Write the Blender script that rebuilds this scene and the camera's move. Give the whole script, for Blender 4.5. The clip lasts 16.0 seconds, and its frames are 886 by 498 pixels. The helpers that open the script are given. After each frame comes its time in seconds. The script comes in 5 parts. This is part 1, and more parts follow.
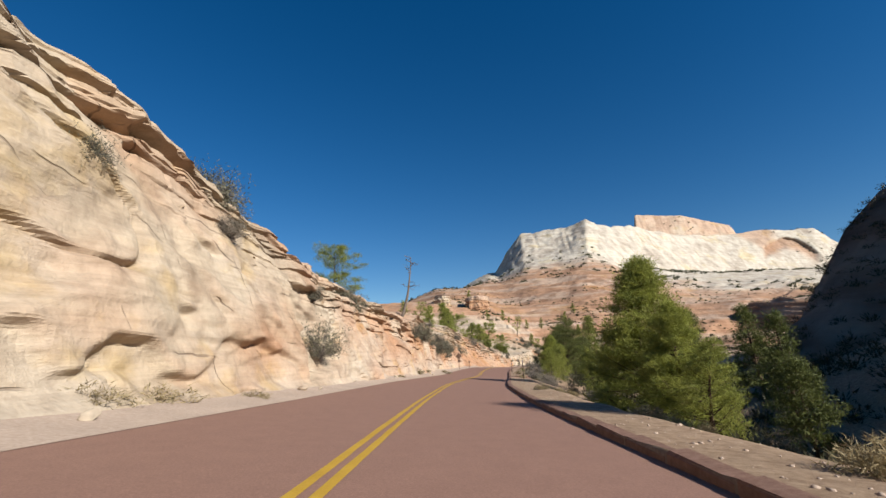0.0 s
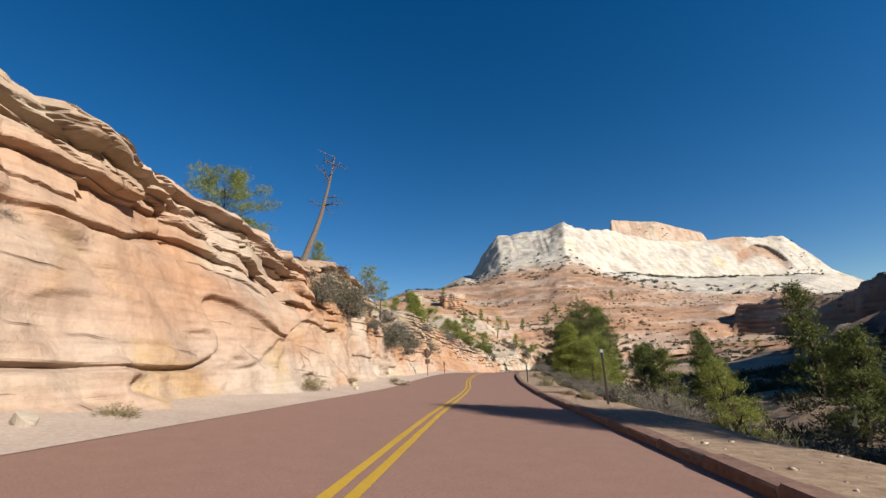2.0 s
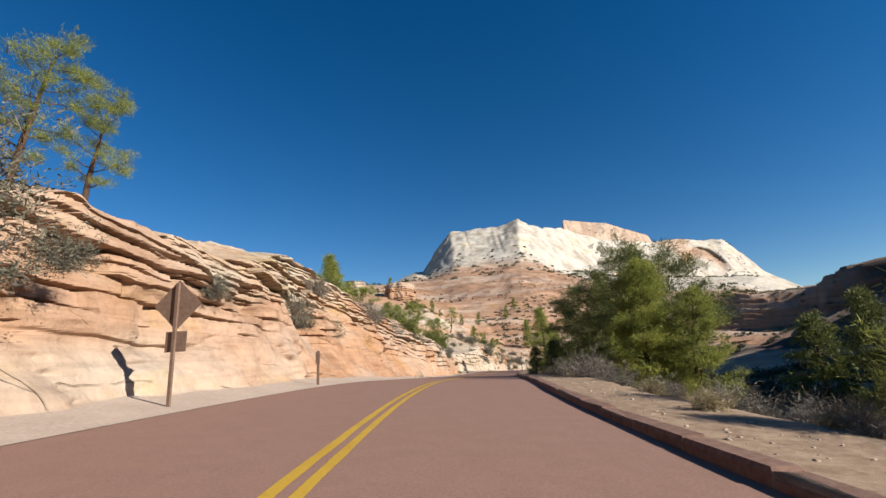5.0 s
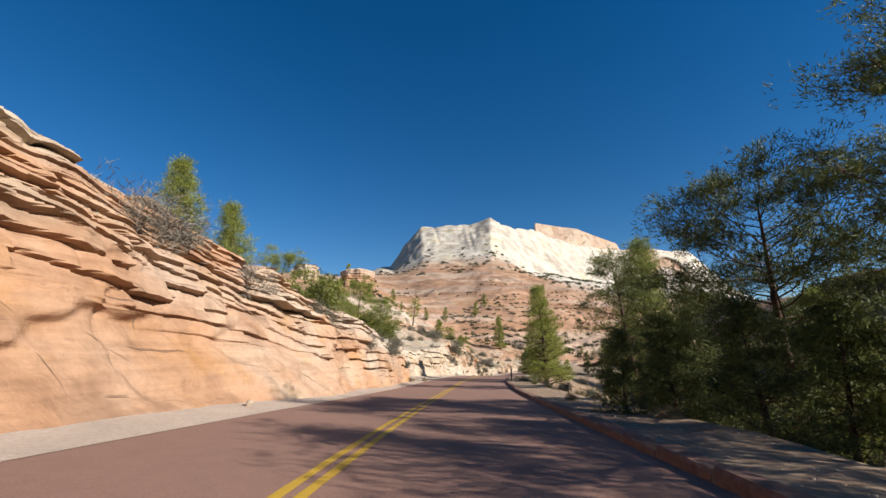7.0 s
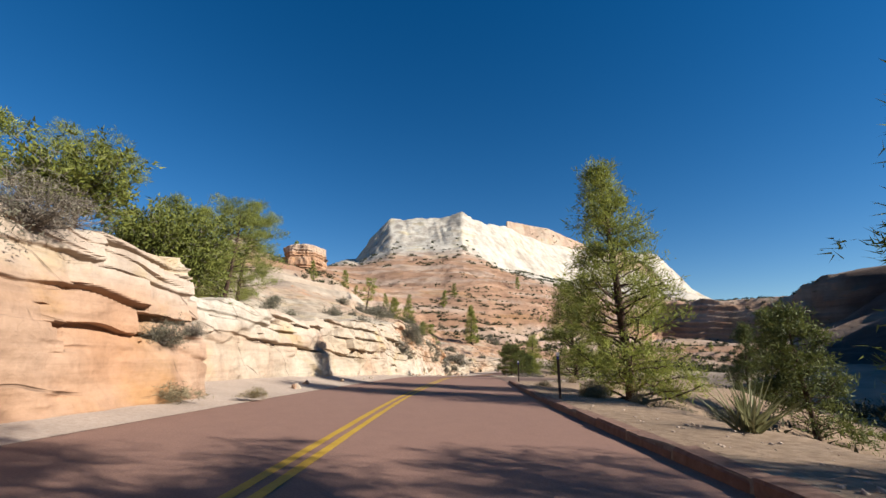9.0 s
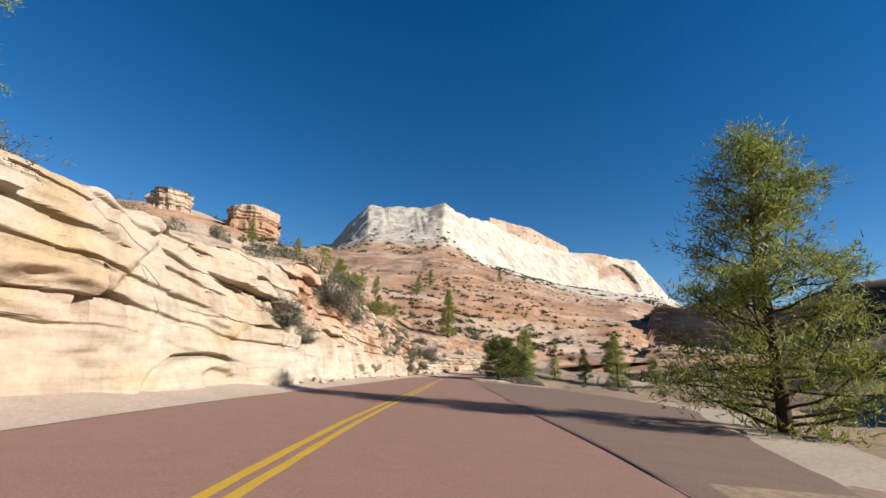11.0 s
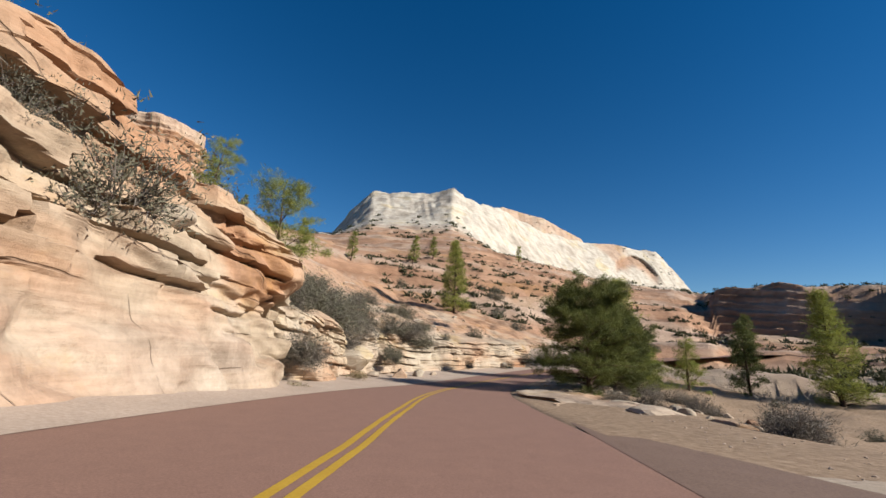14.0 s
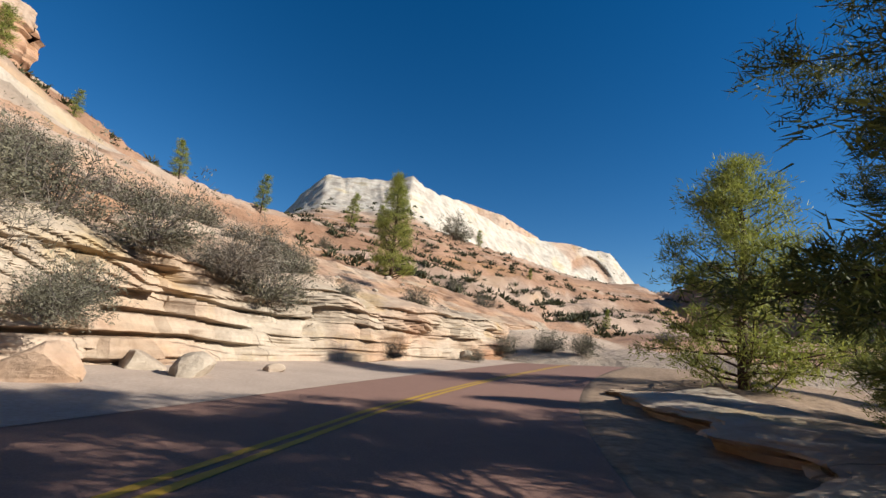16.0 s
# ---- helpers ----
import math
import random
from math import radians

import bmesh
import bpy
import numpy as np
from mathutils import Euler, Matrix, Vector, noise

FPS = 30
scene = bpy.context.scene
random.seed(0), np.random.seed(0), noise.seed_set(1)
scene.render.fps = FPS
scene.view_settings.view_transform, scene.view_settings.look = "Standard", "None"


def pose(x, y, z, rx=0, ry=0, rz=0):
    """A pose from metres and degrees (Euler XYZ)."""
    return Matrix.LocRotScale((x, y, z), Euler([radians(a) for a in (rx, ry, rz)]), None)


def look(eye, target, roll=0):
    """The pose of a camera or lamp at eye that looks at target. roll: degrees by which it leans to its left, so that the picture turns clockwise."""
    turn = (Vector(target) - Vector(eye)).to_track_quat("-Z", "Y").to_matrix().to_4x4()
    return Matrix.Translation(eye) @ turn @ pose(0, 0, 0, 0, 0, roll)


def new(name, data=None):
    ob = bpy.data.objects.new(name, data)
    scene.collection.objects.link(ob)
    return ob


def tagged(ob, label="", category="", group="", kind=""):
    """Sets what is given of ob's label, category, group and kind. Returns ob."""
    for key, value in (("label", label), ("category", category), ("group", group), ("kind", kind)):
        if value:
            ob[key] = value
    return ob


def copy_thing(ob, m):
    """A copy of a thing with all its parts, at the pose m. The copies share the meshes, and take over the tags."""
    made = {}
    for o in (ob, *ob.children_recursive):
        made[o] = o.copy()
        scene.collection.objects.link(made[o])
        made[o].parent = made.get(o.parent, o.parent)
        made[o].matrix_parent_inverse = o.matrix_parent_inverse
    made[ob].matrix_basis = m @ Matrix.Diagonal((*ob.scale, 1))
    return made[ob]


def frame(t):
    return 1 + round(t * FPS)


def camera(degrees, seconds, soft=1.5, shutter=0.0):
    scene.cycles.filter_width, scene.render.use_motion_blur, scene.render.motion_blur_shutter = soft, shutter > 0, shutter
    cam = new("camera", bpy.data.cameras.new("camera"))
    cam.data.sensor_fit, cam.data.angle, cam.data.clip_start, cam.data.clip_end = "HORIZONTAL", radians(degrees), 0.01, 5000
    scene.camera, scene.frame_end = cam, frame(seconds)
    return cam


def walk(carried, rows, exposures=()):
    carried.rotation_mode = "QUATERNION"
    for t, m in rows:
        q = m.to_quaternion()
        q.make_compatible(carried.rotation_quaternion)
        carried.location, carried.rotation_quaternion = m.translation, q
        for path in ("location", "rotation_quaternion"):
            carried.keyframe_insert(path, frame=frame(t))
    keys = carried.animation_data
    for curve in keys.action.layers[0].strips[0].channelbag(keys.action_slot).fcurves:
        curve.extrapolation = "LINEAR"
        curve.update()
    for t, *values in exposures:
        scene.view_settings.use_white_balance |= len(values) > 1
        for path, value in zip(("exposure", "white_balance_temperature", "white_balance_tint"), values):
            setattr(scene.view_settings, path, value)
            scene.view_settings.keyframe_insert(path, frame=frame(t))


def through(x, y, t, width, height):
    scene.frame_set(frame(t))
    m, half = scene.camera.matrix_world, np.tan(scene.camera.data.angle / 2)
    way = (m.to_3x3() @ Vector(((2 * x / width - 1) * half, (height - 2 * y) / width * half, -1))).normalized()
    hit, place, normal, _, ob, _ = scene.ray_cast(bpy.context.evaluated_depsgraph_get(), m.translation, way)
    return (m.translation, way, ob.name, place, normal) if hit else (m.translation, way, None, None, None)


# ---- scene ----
cam = camera(90.0, 16.0)

PATH = [
    (0, (-0.000, 0.000, 1.001), (-0.020, 1.944, 1.472), -3.16),
    (0.5, (0.044, 7.995, 0.719), (0.047, 9.939, 1.190), -3.34),
    (1, (0.113, 15.505, 0.491), (0.141, 17.448, 0.966), -3.12),
    (1.5, (0.426, 22.739, 0.310), (0.484, 24.679, 0.792), -3.45),
    (2, (0.784, 29.424, 0.150), (0.877, 31.361, 0.640), -3.08),
    (2.5, (1.343, 35.367, -0.016), (1.474, 37.302, 0.471), -2.44),
    (3, (2.136, 40.533, -0.147), (2.306, 42.465, 0.340), -2.39),
    (3.5, (2.903, 46.287, -0.351), (3.109, 48.217, 0.132), -2.45),
    (4, (3.605, 52.007, -0.491), (3.840, 53.933, -0.005), -2.77),
    (6.5, (8.159, 79.159, -0.342), (8.575, 81.058, 0.128), -2.50),
    (7, (10.246, 86.807, -0.621), (10.683, 88.701, -0.148), -1.13),
    (7.5, (12.370, 94.511, -0.917), (12.830, 96.399, -0.447), 0.17),
    (8, (14.555, 102.011, -1.224), (15.052, 103.892, -0.757), 0.25),
    (8.5, (16.761, 108.954, -1.470), (17.292, 110.823, -0.996), -0.23),
    (9, (18.892, 115.833, -1.733), (19.459, 117.693, -1.266), -0.12),
    (11.5, (30.553, 147.196, -2.359), (31.213, 149.030, -1.910), 3.21),
    (12, (33.796, 154.981, -2.727), (34.459, 156.814, -2.280), 3.13),
    (12.5, (36.940, 162.759, -3.092), (37.602, 164.592, -2.641), 3.44),
    (13, (39.871, 170.229, -3.445), (40.525, 172.065, -2.998), 3.31),
    (13.5, (42.502, 177.250, -3.750), (43.135, 179.095, -3.306), 3.10),
    (14, (45.117, 184.086, -3.988), (45.732, 185.939, -3.553), 3.12),
    (14.5, (47.715, 190.670, -4.292), (48.340, 192.520, -3.858), 2.85),
    (15, (50.267, 196.849, -4.627), (50.926, 198.688, -4.198), 2.57),
    (15.5, (52.978, 202.257, -4.926), (53.691, 204.076, -4.496), 3.29),
    (16, (56.155, 207.386, -5.225), (56.949, 209.171, -4.794), 4.43),
]
walk(cam, [(t, look(eye, target, roll)) for t, eye, target, roll in PATH], exposures=[(0, 0.82), (3, 0.9), (6.5, 0.95), (9, 1.0), (11.5, 0.96), (13, 0.82), (15.5, 0.82), (16, 0.92)])

# ---- world, sun ----
SUN_AZ, SUN_EL = 127.5, 28.5   # degrees clockwise from +y, and above the horizon
world = bpy.data.worlds.new("world")
scene.world = world
world.use_nodes = True
sky = world.node_tree.nodes.new("ShaderNodeTexSky")
sky.sky_type, sky.sun_disc = "NISHITA", False
sky.sun_elevation, sky.sun_rotation = radians(SUN_EL), radians(SUN_AZ)
sky.altitude, sky.air_density, sky.dust_density, sky.ozone_density = 1700, 1.0, 0.0, 1.0
background = world.node_tree.nodes["Background"]
background.inputs["Strength"].default_value = 0.056
deep = world.node_tree.nodes.new("ShaderNodeHueSaturation")   # the clear, dry air of high desert
deep.inputs["Hue"].default_value, deep.inputs["Saturation"].default_value = 0.5035, 1.45
world.node_tree.links.new(sky.outputs[0], deep.inputs["Color"])
world.node_tree.links.new(deep.outputs[0], background.inputs["Color"])
sun_dir = Vector((math.sin(radians(SUN_AZ)) * math.cos(radians(SUN_EL)), math.cos(radians(SUN_AZ)) * math.cos(radians(SUN_EL)), math.sin(radians(SUN_EL))))
sun = new("sun", bpy.data.lights.new("sun", "SUN"))
sun.data.energy, sun.data.angle, sun.data.color = 5.0, radians(0.5), (1.0, 0.955, 0.865)
sun.matrix_world = look(sun_dir * 100, (0, 0, 0))


# ---- numeric helpers ----
def rand3(ix, iy, iz, seed):
    """A repeatable random number from 0 to 1 for each cell."""
    h = (ix.astype(np.int64) * 374761393 + iy.astype(np.int64) * 668265263 + iz.astype(np.int64) * 2147483647 + seed * 974711) & 0xFFFFFFFF
    h = ((h ^ (h >> 13)) * 1274126177) & 0xFFFFFFFF
    h = ((h ^ (h >> 16)) * 2246822519) & 0xFFFFFFFF
    return ((h ^ (h >> 15)) & 0xFFFFFF) / float(0xFFFFFF)


def vnoise(x, y, z, seed=0):
    """Smooth value noise, -1 to 1."""
    ix, iy, iz = np.floor(x), np.floor(y), np.floor(z)
    fx, fy, fz = x - ix, y - iy, z - iz
    fx, fy, fz = (f * f * (3 - 2 * f) for f in (fx, fy, fz))
    out = 0.0
    for a in (0, 1):
        for b in (0, 1):
            for c in (0, 1):
                w = (fx if a else 1 - fx) * (fy if b else 1 - fy) * (fz if c else 1 - fz)
                out = out + w * rand3(ix + a, iy + b, iz + c, seed)
    return out * 2 - 1


def fbm(x, y, z, octaves=4, seed=0, gain=0.5):
    out, amp = 0.0, 1.0
    for n in range(octaves):
        out = out + amp * vnoise(x * 2.03**n + 17.1 * n, y * 2.03**n, z * 2.03**n, seed + n)
        amp *= gain
    return out


def cells(x, y, seed=0, jitter=0.9):
    """Voronoi in the plane: a random number of the nearest cell, how far its edge lies, and the offset from its middle."""
    ix, iy = np.floor(x), np.floor(y)
    d1, d2, ident = np.full(x.shape, 9.0), np.full(x.shape, 9.0), np.zeros(x.shape)
    ox, oy = np.zeros(x.shape), np.zeros(x.shape)
    zero = np.zeros_like(ix)
    for a in (-1, 0, 1):
        for b in (-1, 0, 1):
            cx, cy = ix + a, iy + b
            px = cx + 0.5 + jitter * (rand3(cx, cy, zero, seed) - 0.5)
            py = cy + 0.5 + jitter * (rand3(cx, cy, zero, seed + 7) - 0.5)
            d = np.hypot(px - x, py - y)
            tag = rand3(cx, cy, zero, seed + 13)
            near = d < d1
            d2 = np.where(near, d1, np.minimum(d2, d))
            ident = np.where(near, tag, ident)
            ox, oy = np.where(near, x - px, ox), np.where(near, y - py, oy)
            d1 = np.where(near, d, d1)
    return ident, d2 - d1, ox, oy


def lerp_table(x, rows):
    """Linear interpolation in rows of (x, value)."""
    return np.interp(x, [r[0] for r in rows], [r[1] for r in rows])


def smoothstep(x, a, b):
    t = np.clip((x - a) / (b - a), 0, 1)
    return t * t * (3 - 2 * t)


def grid_mesh(name, x, y, z, material, attrs=None, smooth=False):
    """A sheet from 2D arrays of places."""
    rows, cols = x.shape
    mesh = bpy.data.meshes.new(name)
    idx = np.arange(rows * cols).reshape(rows, cols)
    quads = np.stack([idx[:-1, :-1], idx[1:, :-1], idx[1:, 1:], idx[:-1, 1:]], -1).reshape(-1, 4)
    raw_mesh(mesh, np.stack([x, y, z], -1).reshape(-1, 3), quads)
    mesh.materials.append(material)
    for key, values in (attrs or {}).items():
        layer = mesh.attributes.new(key, "FLOAT", "POINT")
        layer.data.foreach_set("value", np.ascontiguousarray(values, dtype=np.float32).ravel())
    mesh.polygons.foreach_set("use_smooth", np.full(len(mesh.polygons), smooth))
    return mesh


def raw_mesh(mesh, verts, faces):
    n = faces.shape[1]
    mesh.vertices.add(len(verts))
    mesh.vertices.foreach_set("co", np.ascontiguousarray(verts, dtype=np.float32).ravel())
    mesh.loops.add(faces.size)
    mesh.loops.foreach_set("vertex_index", np.ascontiguousarray(faces, dtype=np.int32).ravel())
    mesh.polygons.add(len(faces))
    mesh.polygons.foreach_set("loop_start", np.arange(0, faces.size, n, dtype=np.int32))
    mesh.update(calc_edges=True)
    mesh.validate()


# ---- the road's line: x, y, z of its surface under the driving lane ----
ROAD = [(0.4, -40, 1.35), (0.1, -20, 0.65), (0, 0, 0), (0.11, 15.5, -0.51), (0.78, 29.4, -0.85), (2.14, 40.5, -1.15), (3.6, 52, -1.47), (4.71, 62, -1.43), (6.46, 72.4, -1.37), (8.16, 79.2, -1.36),
        (12.37, 94.5, -1.92), (16.76, 109, -2.47), (18.9, 115.8, -2.72), (22.97, 128.1, -2.98), (27.61, 140, -3.23), (30.55, 147.2, -3.38), (36.94, 162.8, -4.09), (42.5, 177.2, -4.74), (47.72, 190.7, -5.3),
        (50.27, 196.8, -5.62), (52.98, 202.3, -5.93), (56.16, 207.4, -6.22), (59.2, 211.9, -6.32), (62.6, 216.3, -6.28), (67.5, 221.6, -6.15), (73.5, 226.8, -5.85), (81, 231.5, -5.4), (91, 236, -4.7), (104, 240, -3.7), (125, 244, -2.3), (185, 250, 0)]
_p = np.array(ROAD, float)
_c = np.r_[0, np.cumsum(np.hypot(*np.diff(_p[:, :2], axis=0).T))]
_s = np.arange(0, _c[-1], 0.5)
_line = np.stack([np.interp(_s, _c, _p[:, k]) for k in range(3)], 1)
for _ in range(60):
    _line[1:-1] = (_line[:-2] + 2 * _line[1:-1] + _line[2:]) / 4
_s = np.r_[0, np.cumsum(np.hypot(*np.diff(_line[:, :2], axis=0).T))]
_s -= np.interp(0.0, _line[:, 1], _s)
_tan = np.gradient(_line[:, :2], axis=0)
_tan /= np.linalg.norm(_tan, axis=1)[:, None]
S_MIN, S_MAX = float(_s[0]), float(_s[-1])
BANK = [(-40, 0.085), (50, 0.085), (80, 0.045), (110, 0.03), (180, 0.02), (215, 0.0), (240, -0.04), (400, -0.04)]   # how much the left side rises, per metre


def on_road(s, lat):
    """World x, y and the road plane's z at a distance along and to the right of the driving line."""
    s, lat = np.broadcast_arrays(np.asarray(s, float), np.asarray(lat, float))
    x, y, z = (np.interp(s, _s, _line[:, k]) for k in range(3))
    tx, ty = np.interp(s, _s, _tan[:, 0]), np.interp(s, _s, _tan[:, 1])
    return x + ty * lat, y - tx * lat, z - lerp_table(s, BANK) * np.clip(lat, -9, 5)


def road_coords(x, y):
    """The nearest distance along the road, and the offset to its right."""
    shape = np.shape(x)
    px, py = np.ravel(x), np.ravel(y)
    step = slice(None, None, 4)
    lx, ly, ls = _line[step, 0], _line[step, 1], _s[step]
    d = (px[:, None] - lx) ** 2 + (py[:, None] - ly) ** 2
    i = d.argmin(1)
    tx, ty = _tan[step, 0][i], _tan[step, 1][i]
    dx, dy = px - lx[i], py - ly[i]
    lat = dx * ty - dy * tx
    return (ls[i] + dx * tx + dy * ty).reshape(shape), (np.sign(lat) * np.sqrt(d.min(1))).reshape(shape)


# ---- the lie of the land: heights by bearing and distance from a place on the road ----
HUB = (37.0, 163.0)
LAND = {
    -95: ((0, -4), (15, 1), (60, 8), (125, 20), (1600, 60)),
    -40: ((0, -4), (15, 1), (60, 12), (125, 30), (300, 55), (1600, 80)),
    -20: ((0, -4), (30, -1), (45, 6), (60, 13), (100, 26), (135, 36), (250, 46), (1600, 90)),
    -8: ((0, -4), (40, -3.5), (55, 4), (72, 12), (100, 23), (135, 33), (200, 43), (400, 85), (1600, 100)),
    47.6: ((0, -4), (25, -5), (60, -6), (116, -4), (175, 2), (224, 7), (233, 26), (330, 36), (600, 70), (1100, 135), (1130, 146), (1600, 100)),
    54: ((0, -4), (25, -6), (60, -7), (116, -4), (175, 2), (224, 6), (233, 29), (300, 33), (1600, 60)),
    61: ((0, -4), (25, -6), (60, -7), (116, -4), (175, 2), (229, 6), (238, 27), (300, 32), (1600, 60)),
    65.6: ((0, -4), (25, -7), (60, -7), (110, -3), (165, 4), (227, 10), (238, 36), (300, 44), (420, 60), (1600, 60)),
    75: ((0, -4), (25, -8), (60, -7), (120, 2), (180, 14), (205, 30), (300, 48), (1600, 80)),
    90: ((0, -4), (25, -8), (50, -8), (110, -2), (130, 22), (150, 34), (240, 50), (1600, 90)),
    105: ((0, -4), (20, -8), (45, -8), (85, -3), (100, 20), (120, 36), (200, 50), (1600, 90)),
    130: ((0, -4), (20, -8), (45, -7), (72, -3), (84, 18), (95, 30), (120, 40), (200, 60), (1600, 90)),
    150: ((0, -4), (15, -7), (40, -8), (75, -4), (85, 21), (94, 28), (110, 34), (200, 50), (1600, 90)),
    170: ((0, -4), (15, -5), (60, -7), (105, -4), (125, 12), (150, 20), (200, 28), (1600, 80)),
    185: ((0, -4), (150, -4), (200, 2), (400, 20), (1600, 60)),
    205: ((0, -4), (60, 0), (150, 8), (200, 14), (400, 30), (1600, 60)),
    225: ((0, -4), (30, 2), (60, 5), (125, 14), (1600, 60)),
}


# the mountain's sector: eight breaks of slope each: far side of the road, bench, ledges, mid slope, upper slope, foot and rim of the white wall, foot and top of the cap
RANGE = {
    4.4: ((60, -4), (88, 9), (126, 19), (260, 46), (420, 88), (560, 122), (660, 148), (940, 140), (970, 140)),
    6.2: ((64, -4), (90, 7), (126, 17), (260, 46), (420, 90), (565, 132), (655, 178), (940, 160), (970, 160)),
    9: ((68, -4.5), (92, 5), (126, 15), (260, 47), (420, 92), (560, 148), (662, 218), (940, 200), (970, 200)),
    14.5: ((72, -5), (92, 0), (126, 12), (260, 49), (430, 94), (556, 150), (655, 219), (940, 205), (970, 205)),
    17.5: ((73, -5), (93, 0), (128, 12), (260, 50), (435, 97), (545, 150), (645, 221), (940, 208), (970, 208)),
    19.4: ((74, -5), (94, 0), (130, 12), (260, 50), (440, 98), (540, 150), (640, 227), (940, 212), (970, 212)),
    23: ((76, -5), (96, 0), (132, 11), (260, 48), (440, 93), (572, 136), (672, 215), (940, 220), (970, 222)),
    25: ((76, -5), (97, 0), (134, 10), (260, 46), (440, 87), (598, 125), (700, 218), (945, 226), (975, 228)),
    25.7: ((76, -5), (98, 0), (135, 10), (260, 45), (440, 86), (606, 124), (712, 220), (950, 232), (978, 312)),
    31.3: ((72, -5), (100, -2), (140, 8), (260, 40), (440, 74), (700, 123), (820, 211), (1060, 250), (1095, 320)),
    35.9: ((66, -5), (100, -3), (150, 5), (260, 34), (440, 64), (800, 125), (920, 216), (1225, 260), (1262, 309)),
    36.8: ((64, -5), (100, -3), (152, 5), (260, 33), (440, 63), (820, 126), (942, 219), (1240, 255), (1280, 262)),
    39.7: ((55, -5), (100, -4), (160, 4), (260, 30), (440, 60), (890, 130), (1010, 231), (1300, 236), (1340, 236)),
    44.2: ((35, -5), (100, -4), (170, 3), (260, 27), (440, 55), (1000, 133), (1090, 227), (1350, 228), (1390, 228)),
    46.9: ((27, -5), (112, -4), (215, 4), (233, 18), (380, 42), (1070, 134), (1125, 166), (1350, 160), (1390, 160)),
    47.6: ((25, -5), (116, -4), (224, 7), (233, 26), (330, 36), (1090, 134), (1130, 146), (1350, 140), (1390, 140)),
}


def range_height(r, az):
    """The height in the mountain's sector, whose breaks of slope run on from bearing to bearing."""
    keys = sorted(RANGE)
    table = np.array([((0, -4), *RANGE[k], (1900, 100)) for k in keys], float)
    rs = [np.interp(az, keys, table[:, n, 0]) for n in range(table.shape[1])]
    zs = [np.interp(az, keys, table[:, n, 1]) for n in range(table.shape[1])]
    out = zs[0].copy()
    for n in range(len(rs) - 1):
        out = out + np.clip((r - rs[n]) / (rs[n + 1] - rs[n]), 0, 1) * (zs[n + 1] - zs[n])
    return out


def land(x, y):
    """The height of the open land."""
    dx, dy = np.asarray(x, float) - HUB[0], np.asarray(y, float) - HUB[1]
    r, az = np.hypot(dx, dy), np.degrees(np.arctan2(dx, dy))
    az = np.where(az < -95, az + 360, az)
    keys = sorted(LAND) + [265]
    out = np.zeros_like(r)
    tables = [lerp_table(r, LAND[k]) for k in keys[:-1]] + [lerp_table(r, LAND[-95])]
    for k in range(len(keys) - 1):
        m = (az >= keys[k]) & (az <= keys[k + 1])
        w = (az - keys[k]) / (keys[k + 1] - keys[k])
        out = np.where(m, tables[k] * (1 - w) + tables[k + 1] * w, out)
    edge = smoothstep(az, -8, 4.4)
    mountain = range_height(r, np.clip(az, 4.4, 47.6))
    return np.where(az > 47.6, out, np.where(az > 4.4, mountain, np.where(az > -8, lerp_table(r, LAND[-8]) * (1 - edge) + mountain * edge, out)))


CLIFF_TOP = [(-40, 9), (8, 8.8), (12, 8.2), (19, 7.6), (25, 6.9), (33, 6.6), (45, 6.4), (50, 6.1), (54, 7.0), (57, 7.1), (61, 6.6), (64, 5.4), (67, 4.5), (74, 4.7), (82, 5.4), (88, 6.3),
             (92, 6.6), (97, 6.2), (102, 6.0), (105, 5.5), (112, 5.0), (118, 4.5), (122, 3.9), (129.3, 4.1), (130.0, 3.3), (145, 3.7), (152, 4.1), (160, 5.0), (166, 6.0), (172, 6.5), (178, 6.9), (182, 6.4), (186, 5.6),
             (192, 5.8), (197, 7.0), (203, 6.4), (206.3, 6.0), (207.8, 3.9), (212, 3.5), (218, 3.6), (226, 3.7), (236, 3.5), (250, 3.0), (260, 2.4), (300, 2)]
CLIFF_LEAN = [(-40, 0.3), (40, 0.3), (52, 0.26), (64, 0.3), (80, 0.45), (90, 0.75), (104, 0.6), (115, 0.28), (130, 0.22), (145, 0.35), (165, 0.3), (200, 0.2), (206.5, 0.16), (208.5, 0.3), (236, 0.35), (300, 0.9)]


# ---- materials ----
def material(name):
    m = bpy.data.materials.new(name)
    m.use_nodes = True
    return m, m.node_tree.nodes, m.node_tree.links, m.node_tree.nodes["Principled BSDF"]


def add(nodes, kind, **values):
    n = nodes.new(kind)
    for key, v in values.items():
        n.inputs[key.replace("_", " ")].default_value = v
    return n


def ramp(nodes, links, fac, stops):
    n = nodes.new("ShaderNodeValToRGB")
    el = n.color_ramp.elements
    while len(el) < len(stops):
        el.new(0.5)
    for e, (pos, col) in zip(el, stops):
        e.position, e.color = pos, (*col, 1)
    links.new(fac, n.inputs[0])
    return n.outputs[0]


def mix(nodes, links, fac, a, b, kind="MIX"):
    n = nodes.new("ShaderNodeMix")
    n.data_type, n.blend_type = "RGBA", kind
    for sock, v in ((n.inputs[0], fac), (n.inputs[6], a), (n.inputs[7], b)):
        if isinstance(v, (int, float)):
            sock.default_value = v
        elif isinstance(v, tuple):
            sock.default_value = (*v, 1)
        else:
            links.new(v, sock)
    return n.outputs[2]


